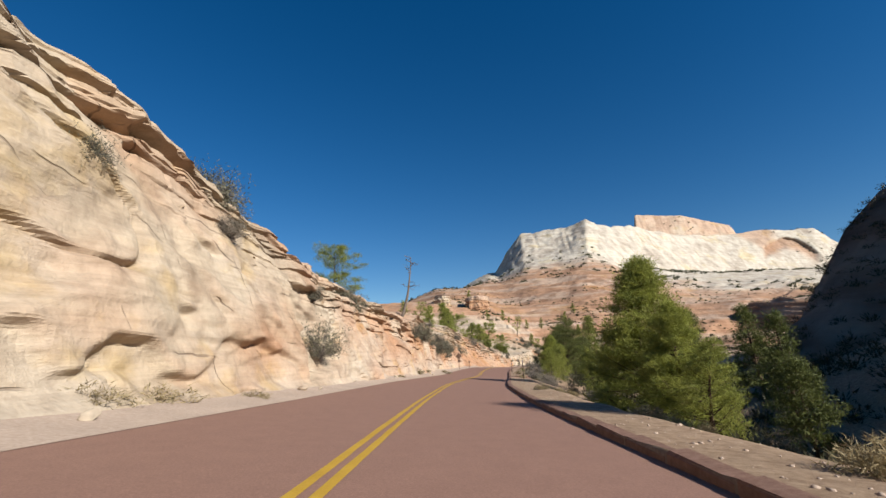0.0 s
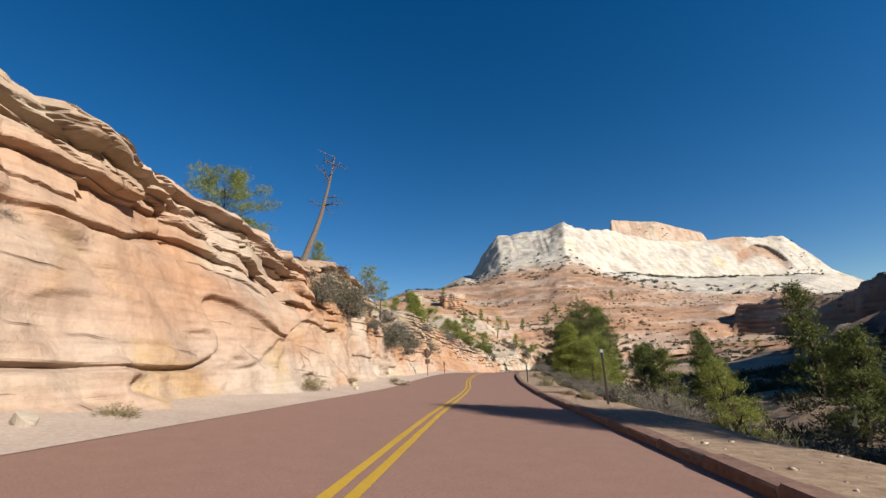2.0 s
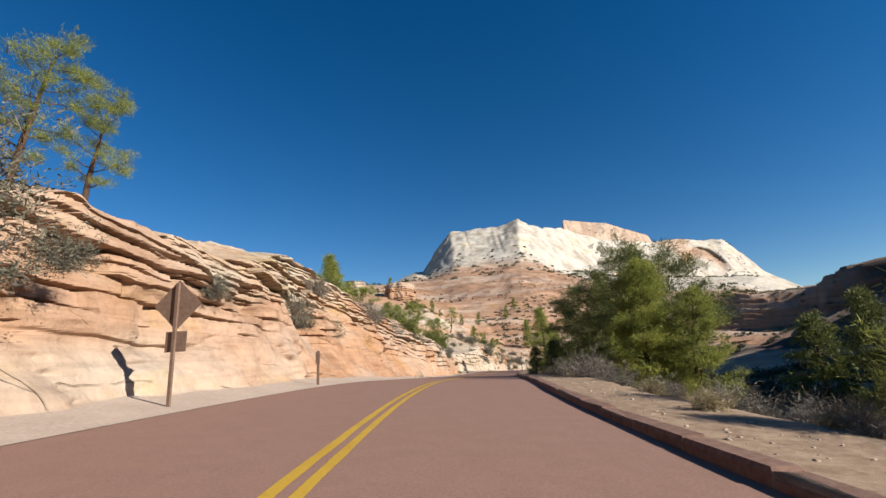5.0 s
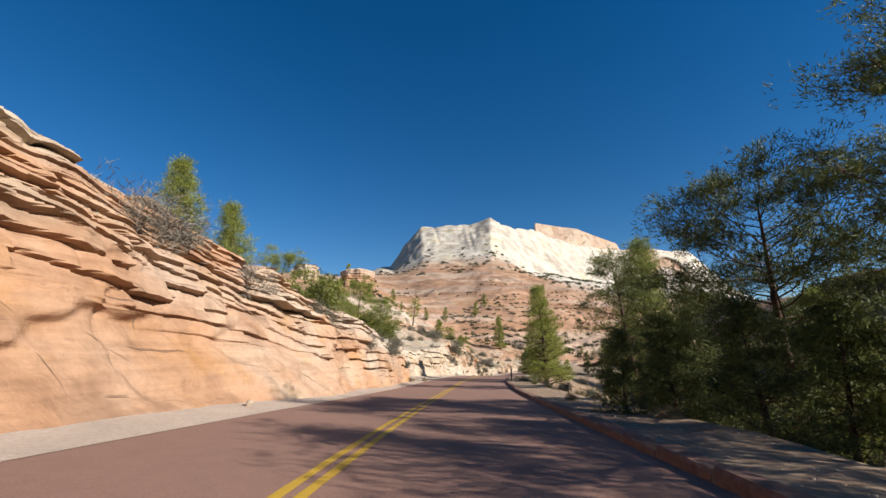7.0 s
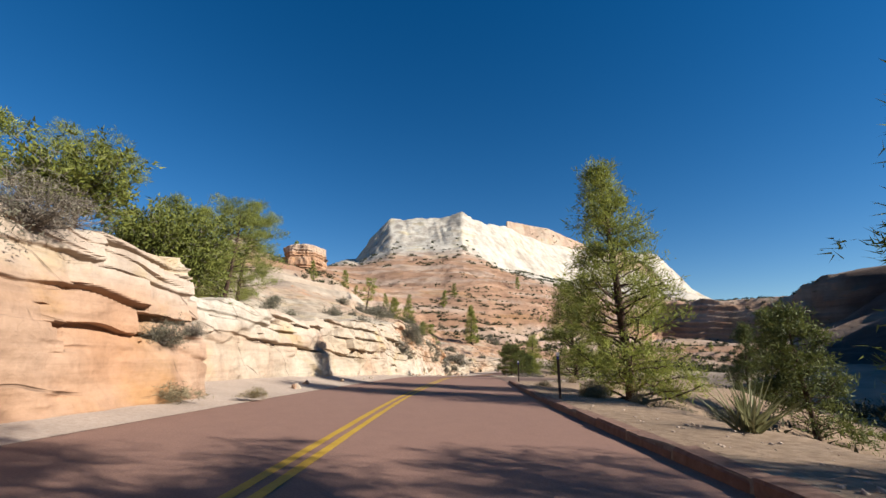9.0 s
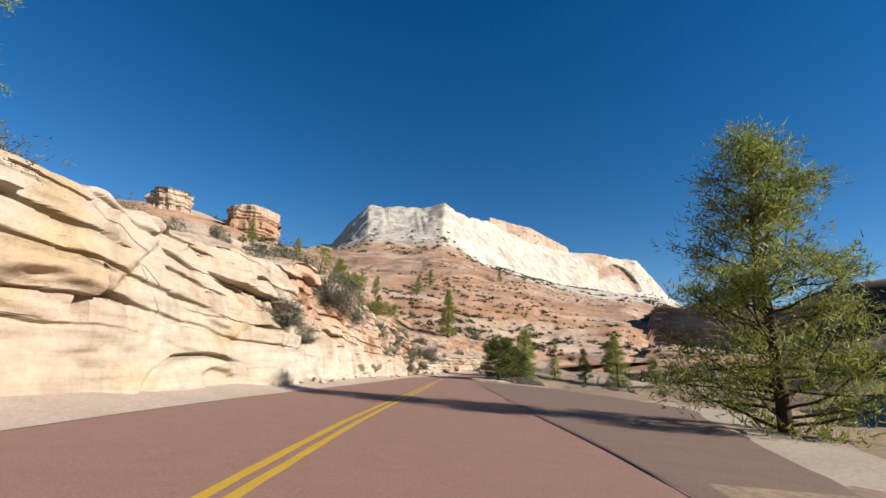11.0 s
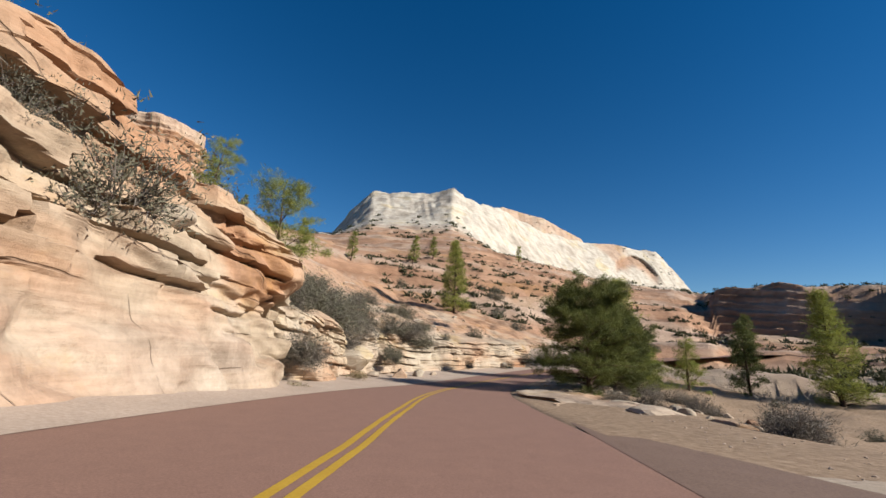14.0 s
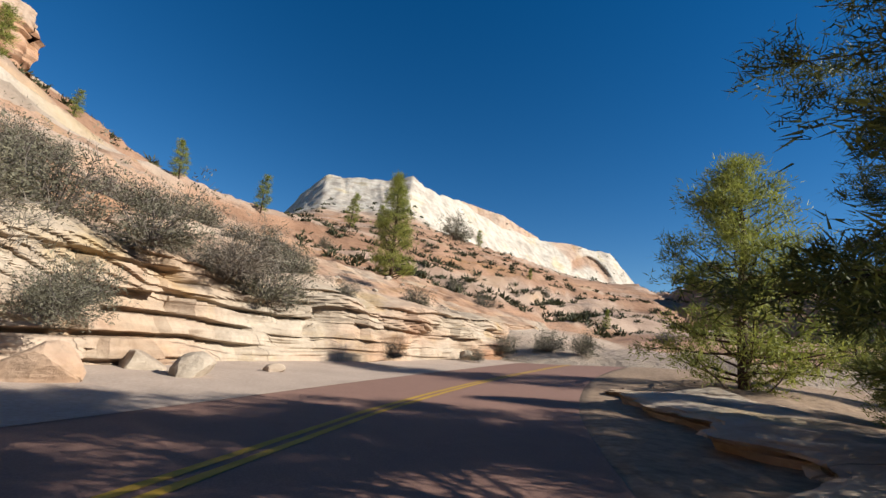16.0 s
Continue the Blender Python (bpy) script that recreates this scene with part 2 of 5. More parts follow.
def noise_at(nodes, links, coords, scale, detail=5, rough=0.55):
    n = add(nodes, "ShaderNodeTexNoise", Scale=scale, Detail=detail, Roughness=rough)
    links.new(coords, n.inputs["Vector"])
    return n.outputs["Fac"]


def scaled(nodes, links, coords, scale, rotation=(0, 0, 0)):
    n = nodes.new("ShaderNodeMapping")
    n.inputs["Scale"].default_value, n.inputs["Rotation"].default_value = scale, rotation
    links.new(coords, n.inputs["Vector"])
    return n.outputs[0]


def bump(nodes, links, bsdf, height, strength, distance):
    n = add(nodes, "ShaderNodeBump", Strength=strength, Distance=distance)
    links.new(height, n.inputs["Height"])
    links.new(n.outputs[0], bsdf.inputs["Normal"])


def position(nodes):
    return nodes.new("ShaderNodeNewGeometry").outputs["Position"]


def attribute(nodes, name):
    n = nodes.new("ShaderNodeAttribute")
    n.attribute_name = name
    return n.outputs["Fac"]


def sandstone(name, pale, warm, white, band=1.0, relief=0.05, fine=6.0, size=1.0, broken=1.0):
    """Bedded sandstone: pale stone with iron-stained and bleached patches, thin beds and dark streaks."""
    m, nodes, links, bsdf = material(name)
    at = position(nodes)
    big = noise_at(nodes, links, scaled(nodes, links, at, (0.16 / size ** 0.7, 0.16 / size ** 0.7, 0.3 / size ** 0.7)), 1.0, 4)
    iron = attribute(nodes, "iron")
    total = nodes.new("ShaderNodeMath")
    total.operation = "MULTIPLY_ADD"
    links.new(big, total.inputs[0])
    total.inputs[1].default_value = 1.1
    links.new(iron, total.inputs[2])
    colour = ramp(nodes, links, total.outputs[0], [(0.42, pale), (0.62, tuple(0.5 * a + 0.5 * b for a, b in zip(pale, warm))), (0.8, warm), (1.0, tuple(0.85 * w for w in warm))])
    bleach = attribute(nodes, "bleach")
    colour = mix(nodes, links, bleach, colour, white)
    colour = mix(nodes, links, attribute(nodes, "shade_and_scrub"), colour, (0.06, 0.04, 0.033))   # painted shade of the right-hand walls, and the scrub band's stain
    beds = noise_at(nodes, links, scaled(nodes, links, at, (0.25 * band, 0.25 * band, 5.0 * band), (0.05, 0.1, 0)), 1.0, 6, 0.65)
    colour = mix(nodes, links, 0.45, colour, ramp(nodes, links, beds, [(0.3, (0.5, 0.46, 0.42)), (0.55, (1, 1, 1)), (0.75, (1.0, 0.95, 0.86))]), "MULTIPLY")
    stain = noise_at(nodes, links, scaled(nodes, links, at, (0.35 / size, 0.35 / size, 0.5 / size), (0.4, 0.2, 0)), 1.0, 6, 0.6)
    colour = mix(nodes, links, 0.8, colour, ramp(nodes, links, stain, [(0.34, (0.72, 0.68, 0.66)), (0.46, (1, 1, 1)), (0.55, (1, 1, 1)), (0.68, (0.97, 0.88, 0.62))]), "MULTIPLY")
    streak = noise_at(nodes, links, scaled(nodes, links, at, (1.1 / size, 1.1 / size, 0.16 / size)), 1.0, 5, 0.6)
    colour = mix(nodes, links, 0.4 if size < 5 else 0.65, colour, ramp(nodes, links, streak, [(0.34, (0.55, 0.5, 0.48)), (0.5 if size < 5 else 0.56, (1, 1, 1))]), "MULTIPLY")
    grain = noise_at(nodes, links, at, fine, 8, 0.7)
    colour = mix(nodes, links, 0.5, colour, ramp(nodes, links, grain, [(0.25, (0.62, 0.6, 0.57)), (0.6, (1, 1, 1))]), "MULTIPLY")
    bsdf.inputs["Roughness"].default_value = 0.95
    bsdf.inputs["Specular IOR Level"].default_value = 0.15
    both = nodes.new("ShaderNodeMath")
    both.operation = "MULTIPLY_ADD"
    links.new(beds, both.inputs[0])
    both.inputs[1].default_value = 0.8
    links.new(grain, both.inputs[2])
    # a warped space for the flakes
    warp = add(nodes, "ShaderNodeTexNoise", Scale=0.5 / size, Detail=3)
    links.new(at, warp.inputs["Vector"])
    moved = nodes.new("ShaderNodeVectorMath")
    moved.operation = "MULTIPLY_ADD"
    links.new(warp.outputs["Color"], moved.inputs[0])
    moved.inputs[1].default_value = (0.9 * size, 0.9 * size, 0.9 * size)
    links.new(at, moved.inputs[2])
    height = both.outputs[0]

    def math_node(kind, a, b=None, c=None):
        n = nodes.new("ShaderNodeMath")
        n.operation = kind
        for k, v in enumerate((a, b, c)):
            if isinstance(v, (int, float)):
                n.inputs[k].default_value = v
            elif v is not None:
                links.new(v, n.inputs[k])
        return n.outputs[0]

    def eased(value, low, high, start=0.0, end=1.0):
        n = nodes.new("ShaderNodeMapRange")
        n.interpolation_type = "SMOOTHSTEP"
        for key, v in (("From Min", low), ("From Max", high), ("To Min", start), ("To Max", end)):
            n.inputs[key].default_value = v
        links.new(value, n.inputs["Value"])
        return n.outputs[0]

    # flakes split off in thin curving steps
    for scale, many, weight, turn in ((0.3, 9.0, 0.4 * broken, 0.2), (1.1, 7.0, 0.22 * broken, -0.35)):
        coords = scaled(nodes, links, moved.outputs[0], (0.75, 0.75, 1.5), (0.15, turn, 0.2))
        level = math_node("MULTIPLY", noise_at(nodes, links, coords, scale / size, 2, 0.45), many)
        step = math_node("ADD", math_node("FLOOR", level), eased(math_node("FRACT", level), 0.55, 1.0))
        height = math_node("MULTIPLY_ADD", step, weight, height)
    # open cracks along the beds and along steep joints, each running only here and there
    wave = add(nodes, "ShaderNodeTexNoise", Scale=0.22 / size, Detail=4, Roughness=0.6)
    links.new(at, wave.inputs["Vector"])
    for way, gap, bend, thin, seed in (((0.06, 0.1, 1.0), 1.1, 0.9, 0.026, 3.0), ((0.2, 0.5, 0.8), 1.9, 0.6, 0.013, 17.0), ((0.3, 0.9, 0.35), 3.1, 0.45, 0.007, 31.0)):
        along = nodes.new("ShaderNodeVectorMath")
        along.operation = "DOT_PRODUCT"
        along.inputs[1].default_value = tuple(w / (gap * size) for w in way)
        links.new(at, along.inputs[0])
        line = math_node("FRACT", math_node("MULTIPLY_ADD", wave.outputs["Fac"], bend, math_node("ADD", along.outputs["Value"], seed)))
        off = math_node("ABSOLUTE", math_node("SUBTRACT", line, 0.5))
        some = eased(noise_at(nodes, links, scaled(nodes, links, at, (1, 1, 1.3), (0, 0, seed)), 0.42 / size, 3), 0.53, 0.64)
        crack = math_node("MULTIPLY", eased(off, 0.3 * thin, thin, 1.0, 0.0), some)
        colour = mix(nodes, links, math_node("MULTIPLY", crack, 0.6 if size < 5 else 0.25), colour, (0.11, 0.07, 0.05))
        height = math_node("MULTIPLY_ADD", crack, -1.4 * broken, height)
    links.new(colour, bsdf.inputs["Base Color"])
    bump(nodes, links, bsdf, height, 0.8, relief)
    return m


def mottled(name, dark, light, scale, rough=0.9, relief=0.02, detail=8, second=None):
    m, nodes, links, bsdf = material(name)
    at = position(nodes)
    fine = noise_at(nodes, links, at, scale, detail, 0.7)
    colour = ramp(nodes, links, fine, [(0.3, dark), (0.7, light)])
    patch = noise_at(nodes, links, at, scale * 0.06, 4)
    colour = mix(nodes, links, 0.5, colour, ramp(nodes, links, patch, [(0.3, second or (0.7, 0.7, 0.7)), (0.65, (1, 1, 1))]), "MULTIPLY")
    links.new(colour, bsdf.inputs["Base Color"])
    bsdf.inputs["Roughness"].default_value = rough
    bsdf.inputs["Specular IOR Level"].default_value = 0.25
    bump(nodes, links, bsdf, fine, 0.5, relief)
    return m


PALE, WARM, WHITE = (0.395, 0.318, 0.234), (0.375, 0.216, 0.130), (0.450, 0.404, 0.345)
rock_cliff = sandstone("cliff sandstone", PALE, WARM, WHITE)
rock_far = sandstone("mountain sandstone", (0.400, 0.312, 0.231), (0.365, 0.196, 0.113), (0.480, 0.440, 0.378), band=0.1, relief=1.0, fine=0.3, size=14.0, broken=0.15)
asphalt = mottled("red asphalt", (0.160, 0.087, 0.065), (0.262, 0.151, 0.115), 45, 0.85, 0.004, second=(0.85, 0.84, 0.84))
gravel = mottled("pale roadside gravel", (0.302, 0.224, 0.174), (0.448, 0.358, 0.291), 14, 0.95, 0.03)
earth = mottled("sandy earth and litter", (0.151, 0.092, 0.056), (0.336, 0.241, 0.162), 5, 0.95, 0.05)
yellow_paint = mottled("yellow road paint", (0.347, 0.202, 0.017), (0.437, 0.280, 0.034), 30, 0.7, 0.002, second=(0.75, 0.7, 0.6))
kerb_stone = mottled("red kerb stone", (0.123, 0.064, 0.045), (0.224, 0.134, 0.101), 9, 0.9, 0.02)


# ---- road ----
def ribbon(name, s0, s1, ds, lats, lift, mat, label, kind="structure", jag=0.0, seed=0):
    s = np.arange(s0, s1 + 1e-6, ds)
    ss, ll = np.meshgrid(s, np.asarray(lats, float), indexing="ij")
    if jag:
        edge = (np.abs(ll) == np.abs(lats).max())
        ll = ll + edge * jag * fbm(ss * 0.5, ll * 0, ss * 0, 4, seed)
    ll = np.where(ll > 0, ll * lerp_table(ss, RIGHT_EDGE) / 2.5, np.where(ll < -5, -5 + (ll + 5) * lerp_table(ss, SHOULDER_WIDTH), ll))
    x, y, z = on_road(ss, ll)
    lifts = np.broadcast_to(np.asarray(lift, float), z.shape)
    return tagged(new(name, grid_mesh(name, x, y, z + lifts, mat, smooth=True)), label, name.replace("_", " "), kind=kind)


SHOULDER_WIDTH = [(-40, 1), (204, 1), (213, 1.8), (222, 2.4), (230, 2.4), (242, 1.4), (300, 1)]
RIGHT_EDGE = [(-40, 2.5), (198, 2.5), (208, 1.9), (217, 0.95), (226, 0.95), (245, 1.5), (300, 1.6)]   # the paving's right edge beside the driving line
ribbon("road", -40, S_MAX - 1, 1.0, np.linspace(-5.0, 2.5, 12), 0.0, asphalt, "smooth dark red asphalt two-lane mountain road")
MIDDLE = [(-40, -1.28), (8, -1.28), (40, -1.2), (56, -0.94), (66, -1.25), (82, -1.42), (96, -1.52), (117, -1.57), (135, -1.65), (152, -1.8), (170, -1.78), (182, -1.66), (190, -1.45), (197, -1.32), (203, -1.5), (210, -1.9), (216, -2.3), (224, -2.4), (240, -1.8), (300, -1.6)]   # the centre line's place beside the driving line


def centre_line(side):
    s = np.arange(-40, S_MAX - 1, 0.5)
    ss, ee = np.meshgrid(s, np.array([-0.055, -0.02, 0.02, 0.055]), indexing="ij")
    worn = 0.006 * fbm(ss * 6, ee * 40, ss * 0, 2, 200 + int(side * 10))
    x, y, z = on_road(ss, lerp_table(ss, MIDDLE) + side * 0.105 + ee + worn)
    return tagged(new("road_line", grid_mesh("road_line", x, y, z + 0.006, yellow_paint, smooth=True)), "solid yellow centre line painted on red asphalt", "road line", kind="structure")


for side in (-1, 1):
    centre_line(side)


# ---- cliff beside the road ----
def cliff_section():
    s = np.concatenate([np.arange(-14, 2, 0.4), np.arange(2, 228, 0.135), np.arange(228, 262, 0.4)])
    face = np.linspace(0, 1, 168)
    back = np.linspace(0, 1, 30)[1:] ** 1.6
    ss, vv = np.meshgrid(s, np.r_[face, 1 + back], indexing="ij")
    lean = lerp_table(ss, CLIFF_LEAN)
    top = lerp_table(ss, CLIFF_TOP)
    top = 1 + (top - 1) * np.maximum(6.3 + lean * (top + 0.9), 7.0) / 8.5 + 0.2 * fbm(ss * 0.35, ss * 0, ss * 0, 3, 5)
    up = np.clip(vv, 0, 1)
    behind = np.clip(vv - 1, 0, 1)
    height = top * up
    foot = lerp_table(ss, [(-40, 6.3), (100, 6.3), (110, 5.9), (129.2, 5.9), (129.7, 7.3), (140, 6.8), (150, 6.3), (206.6, 6.5), (207.6, 7.2), (214, 8.2), (222, 9.3), (228, 9.6), (236, 8.2), (246, 6.8), (300, 6.3)])
    out = -foot - lean * height - 0.9 * up**6 * lean
    # behind the lip the ground runs on up the hill
    lat = out - behind * 34
    x, y, z = on_road(ss, lat)
    base = on_road(ss, -6.3 + 0 * ss)[2]
    hill = land(x, y)
    w = smoothstep(behind, 0.35, 1.0)
    slope = lerp_table(ss, [(0, 0.2), (60, 0.2), (80, 0.3), (100, 0.25), (112, 0.1), (150, 0.08), (165, 0.25), (196, 0.35), (208, 0.55), (226, 0.5), (240, 0.3), (300, 0.3)])
    z = (base - 0.15 + height + behind * 34 * slope) * (1 - w) + hill * w
    return ss, up, behind, height, lat, z, base


def soften(a, times):
    """Wears sharp steps down over neighbouring places."""
    for _ in range(times):
        a = a.copy()
        a[1:-1] = (a[:-2] + 2 * a[1:-1] + a[2:]) / 4
        a[:, 1:-1] = (a[:, :-2] + 2 * a[:, 1:-1] + a[:, 2:]) / 4
    return a


def build_cliff():
    ss, up, behind, height, lat, z, base = cliff_section()
    onface = 1 - smoothstep(behind, 0.0, 0.12)
    zz = height + 0.10 * ss      # beds dip along the road
    # flat fracture faces at three sizes, each tilted its own way, with cracks along some of their edges
    warp = 0.35 * fbm(ss * 0.5, zz * 0.5, ss * 0, 3, 2)
    disp, tags = 0.0, []
    for n, (fs, fz, shift, tilt, depth) in enumerate(((0.15, 0.28, 0.24, 0.32, 0.2), (0.42, 0.6, 0.07, 0.16, 0.0), (1.2, 1.6, 0.012, 0.05, 0.0))):
        lean_s, lean_z = (0.16, 0.5, -0.45)[n], (-0.12, 0.25, -0.3)[n]
        a, edge, ox, oy = cells((ss + lean_s * zz) * fs + warp * 0.5, (zz + lean_z * ss) * fz + warp * 0.5, 3 + 6 * n)
        g1, g2 = np.modf(a * 37.0)[0] - 0.5, np.modf(a * 91.0)[0] - 0.5
        disp = disp + shift * 2 * (a - 0.5) + tilt * 2 * (g1 * ox + g2 * oy)
        some = np.modf(a * 53.0)[0] > 0.45
        disp = disp - depth * some * (1 - smoothstep(edge, 0.0, 0.045))
        tags.append(a)
    a, b = tags[0], tags[1]
    disp = soften(disp, 2)
    # long wandering cracks
    for n, (fs, fz, slant, depth, thin) in enumerate(((0.14, 0.34, 0.0, 0.32, 0.05), (0.36, 0.16, 0.5, 0.26, 0.055))):
        line = np.abs(fbm((ss + slant * zz) * fs, zz * fz + slant * 0.3 * ss, 0 * ss, 2, 140 + n, 0.3))
        part_of = smoothstep(vnoise(ss * 0.2, zz * 0.25, 0 * ss, 150 + n), -0.1, 0.25)
        disp = disp - depth * part_of * (1 - smoothstep(line, 0.0, thin))
    disp = disp * lerp_table(ss, [(0, 1.25), (40, 1.15), (64, 0.95), (100, 0.85), (128, 0.7), (150, 0.7), (165, 0.9), (300, 0.9)])
    # flakes split off in curving steps at three sizes
    flakes = 0.0
    for fs, fz, lean_s, lean_z, many, much, octaves, seed in ((0.11, 0.15, 0.35, 0.1, 3.5, 0.8, 2, 201), (0.28, 0.34, -0.5, 0.25, 2.6, 0.42, 2, 203), (0.8, 0.9, 0.6, 0.15, 2.0, 0.1, 2, 205)):
        n = many * fbm((ss + lean_s * zz) * fs, (zz + lean_z * ss) * fz, 0 * ss, octaves, seed)
        f = n - np.floor(n)
        where = 0.25 + 0.75 * smoothstep(vnoise(ss * fs * 1.3, zz * fz * 1.3, 0 * ss, seed + 1), -0.15, 0.2)
        flakes = flakes + where * 1.3 * much / many * (np.floor(n) + smoothstep(f, 0.5, 1.0))
    flakes = flakes * lerp_table(ss, [(0, 0.55), (40, 0.55), (105, 0.75), (118, 0.45), (140, 0.35), (152, 0.5), (165, 0.75), (200, 0.8), (212, 1.3), (230, 1.3), (300, 1.2)])
    blocky = lerp_table(ss, [(0, 1.0), (100, 0.8), (128, 0.6), (148, 1.2), (165, 1.3), (300, 1.3)])
    disp = disp * blocky + flakes
    disp += -0.1 + 0.25 * fbm(ss * 0.1, height * 0.16, ss * 0, 3, 21) + 0.022 * fbm(ss * 3.0, height * 3.0, ss * 0, 3, 31)
    disp = soften(disp, 1)
    # beds of blocks, each block at its own depth, with open joints under and between them
    layer = height + 0.03 * ss + 0.3 * fbm(ss * 0.1, 0 * ss, 0 * ss, 3, 300)
    layer = layer / 0.6 + 0.4 * vnoise(0.5 * layer, 0 * ss, 0 * ss, 301)
    row, rise = np.floor(layer), layer - np.floor(layer)
    along = ss / 2.4 * (0.6 + 0.9 * rand3(row, 0 * ss, 0 * ss, 302)) + 11 * rand3(row, 0 * ss, 0 * ss, 303) + 0.12 * fbm(ss * 0.8, height * 0.8, 0 * ss, 2, 304)
    column, run = np.floor(along), along - np.floor(along)
    block = 1.0 * (rand3(row, column, 0 * ss, 305) - 0.5) + 0.25 * (run - 0.5) * (rand3(row, column, 0 * ss, 306) - 0.5)
    block -= 0.6 * (1 - smoothstep(rise, 0.14, 0.26)) * (rand3(row, column, 0 * ss, 307) > 0.35)
    block -= 0.35 * (1 - smoothstep(run, 0.04, 0.1)) * (rand3(row, column, 0 * ss, 308) > 0.4)
    low = lerp_table(ss, [(0, 0.6), (40, 0.55), (60, 0.5), (76, 0.35), (104, 0.28), (128, 0.28), (131, 0.4), (150, 0.42), (172, 0.34), (204, 0.3), (209, 0.05), (300, 0.0)]) + 0.12 * vnoise(ss * 0.15, 0 * ss, 0 * ss, 309)
    blocks = lerp_table(ss, [(0, 0.6), (48, 0.65), (66, 0.55), (84, 0.6), (104, 0.6), (125, 0.55), (140, 0.5), (156, 0.9), (204, 0.9), (212, 0.8), (300, 0.7)])
    disp += block * blocks * smoothstep(up, low - 0.06, low + 0.1) * (0.3 + 0.7 * smoothstep(vnoise(ss * 0.22, height * 0.4, 0 * ss, 310), -0.4, 0.0))
    # thin platy beds near the lip
    platy = lerp_table(ss, [(0, 0.3), (45, 0.4), (52, 1), (62, 1), (70, 0.6), (84, 1.1), (106, 1), (120, 0.4), (138, 0.0), (202, 0.0), (212, 0.25), (300, 0.3)])
    start = lerp_table(ss, [(0, 0.8), (48, 0.75), (56, 0.66), (80, 0.6), (90, 0.5), (104, 0.5), (115, 0.75), (150, 0.8), (170, 0.7), (205, 0.6), (300, 0.4)])
    bed = (zz + 0.06 * ss) * 3.3 + 0.9 * fbm(ss * 0.22, zz * 0.2, ss * 0, 3, 41)
    saw = bed - np.floor(bed)
    tag = rand3(np.floor(bed), np.floor(ss * 0.1 + rand3(np.floor(bed), 0 * ss, 0 * ss, 3) * 9), 0 * ss, 77)
    ledge = (tag - 0.35) * (saw > 0.25) - 0.55 * (saw <= 0.25)
    platy = platy * (0.3 + 0.7 * smoothstep(vnoise(ss * 0.13, zz * 0.5, 0 * ss, 43), -0.25, 0.1))
    disp = disp + platy * smoothstep(up, start, start + 0.08) * ledge * lerp_table(ss, [(0, 0.5), (50, 0.6), (80, 0.8), (90, 1.1), (104, 1.0), (116, 0.6), (300, 0.7)])
    # a dark overhang under the lip
    rim = 0.05 * fbm(ss * 0.3, ss * 0, ss * 0, 3, 9)
    disp -= 0.75 * smoothstep(up + rim, 0.86, 0.885) * (1 - smoothstep(up + rim, 0.915, 0.935)) * lerp_table(ss, [(0, 1), (66, 1), (70, 0), (300, 0)]) * (0.6 + 0.4 * vnoise(ss * 0.3, ss * 0, ss * 0, 8))
    foot = 1 - smoothstep(up, 0.0, 0.08)
    disp = disp * (1 - 0.7 * foot) + 0.3 * foot
    x, y, _ = on_road(ss, lat + disp * onface)
    bed2 = (z + 0.08 * ss) * 1.5 + 0.4 * fbm(x * 0.2, y * 0.2, z * 0, 3, 57)
    steps = (np.floor(bed2) + smoothstep(bed2 - np.floor(bed2), 0.7, 0.95) - bed2) / 1.5
    rough = (0.35 * fbm(x * 0.3, y * 0.3, z * 0.3, 4, 51) + (0.4 + 0.15 * smoothstep(ss, 195, 210)) * steps) * smoothstep(behind, 0.01, 0.1)
    z = z + rough + onface * up * 0.1 * fbm(ss * 0.9, height, ss * 0, 3, 61)
    iron = lerp_table(ss, [(-20, -0.14), (20, -0.06), (30, 0.14), (46, 0.27), (60, 0.28), (70, 0.2), (84, 0.26), (104, 0.28), (128, 0.22), (132, 0.05), (150, -0.08), (176, -0.02), (196, 0.02), (205, 0.04), (230, 0.02), (300, 0)])
    iron = iron + 0.12 * (a - 0.5) + 0.10 * (b - 0.5) - 0.25 * smoothstep(behind, 0.02, 0.3) * (iron > 0.1) + smoothstep(behind, 0.02, 0.2) * smoothstep(ss, 195, 210) * (0.36 + 0.35 * fbm(x * 0.12, y * 0.12, z * 0.4, 3, 63)) + 0.1 * (tag - 0.5) * smoothstep(ss, 140, 160) - 0.2 * smoothstep(up, start - 0.05, start + 0.1) * platy
    iron = iron + 0.26 * smoothstep(ss, 152, 162) * (1 - smoothstep(ss, 204, 209)) * smoothstep(up, 0.45, 0.62) * (1 - smoothstep(up, 0.8, 0.95)) * smoothstep(fbm(ss * 0.12, zz * 0.3, 0 * ss, 3, 67), -0.1, 0.2)
    bleach = lerp_table(ss, [(0, 0.15), (40, 0.25), (60, 0.3), (90, 0.15), (128, 0.2), (133, 0.45), (150, 0.25), (178, 0.12), (300, 0.2)])
    low = (1 - smoothstep(up, 0.15, 0.4)) * lerp_table(ss, [(0, 0.0), (40, 0.3), (66, 0.3), (80, 0), (300, 0)])
    high = smoothstep(up, 0.6, 0.8) * lerp_table(ss, [(0, 0), (105, 0), (125, 0.6), (150, 0.3), (170, 0), (300, 0)])
    bleach = np.clip(bleach * 0.6 + low + high + 0.45 * (1 - smoothstep(up, 0.2, 0.45)) * smoothstep(ss, 152, 162) * (1 - smoothstep(ss, 200, 206)) + 0.25 * fbm(ss * 0.3, height * 0.5, ss * 0, 3, 71), 0, 0.9)
    mesh = grid_mesh("cliff", x, y, z, rock_cliff, {"iron": iron, "bleach": bleach})
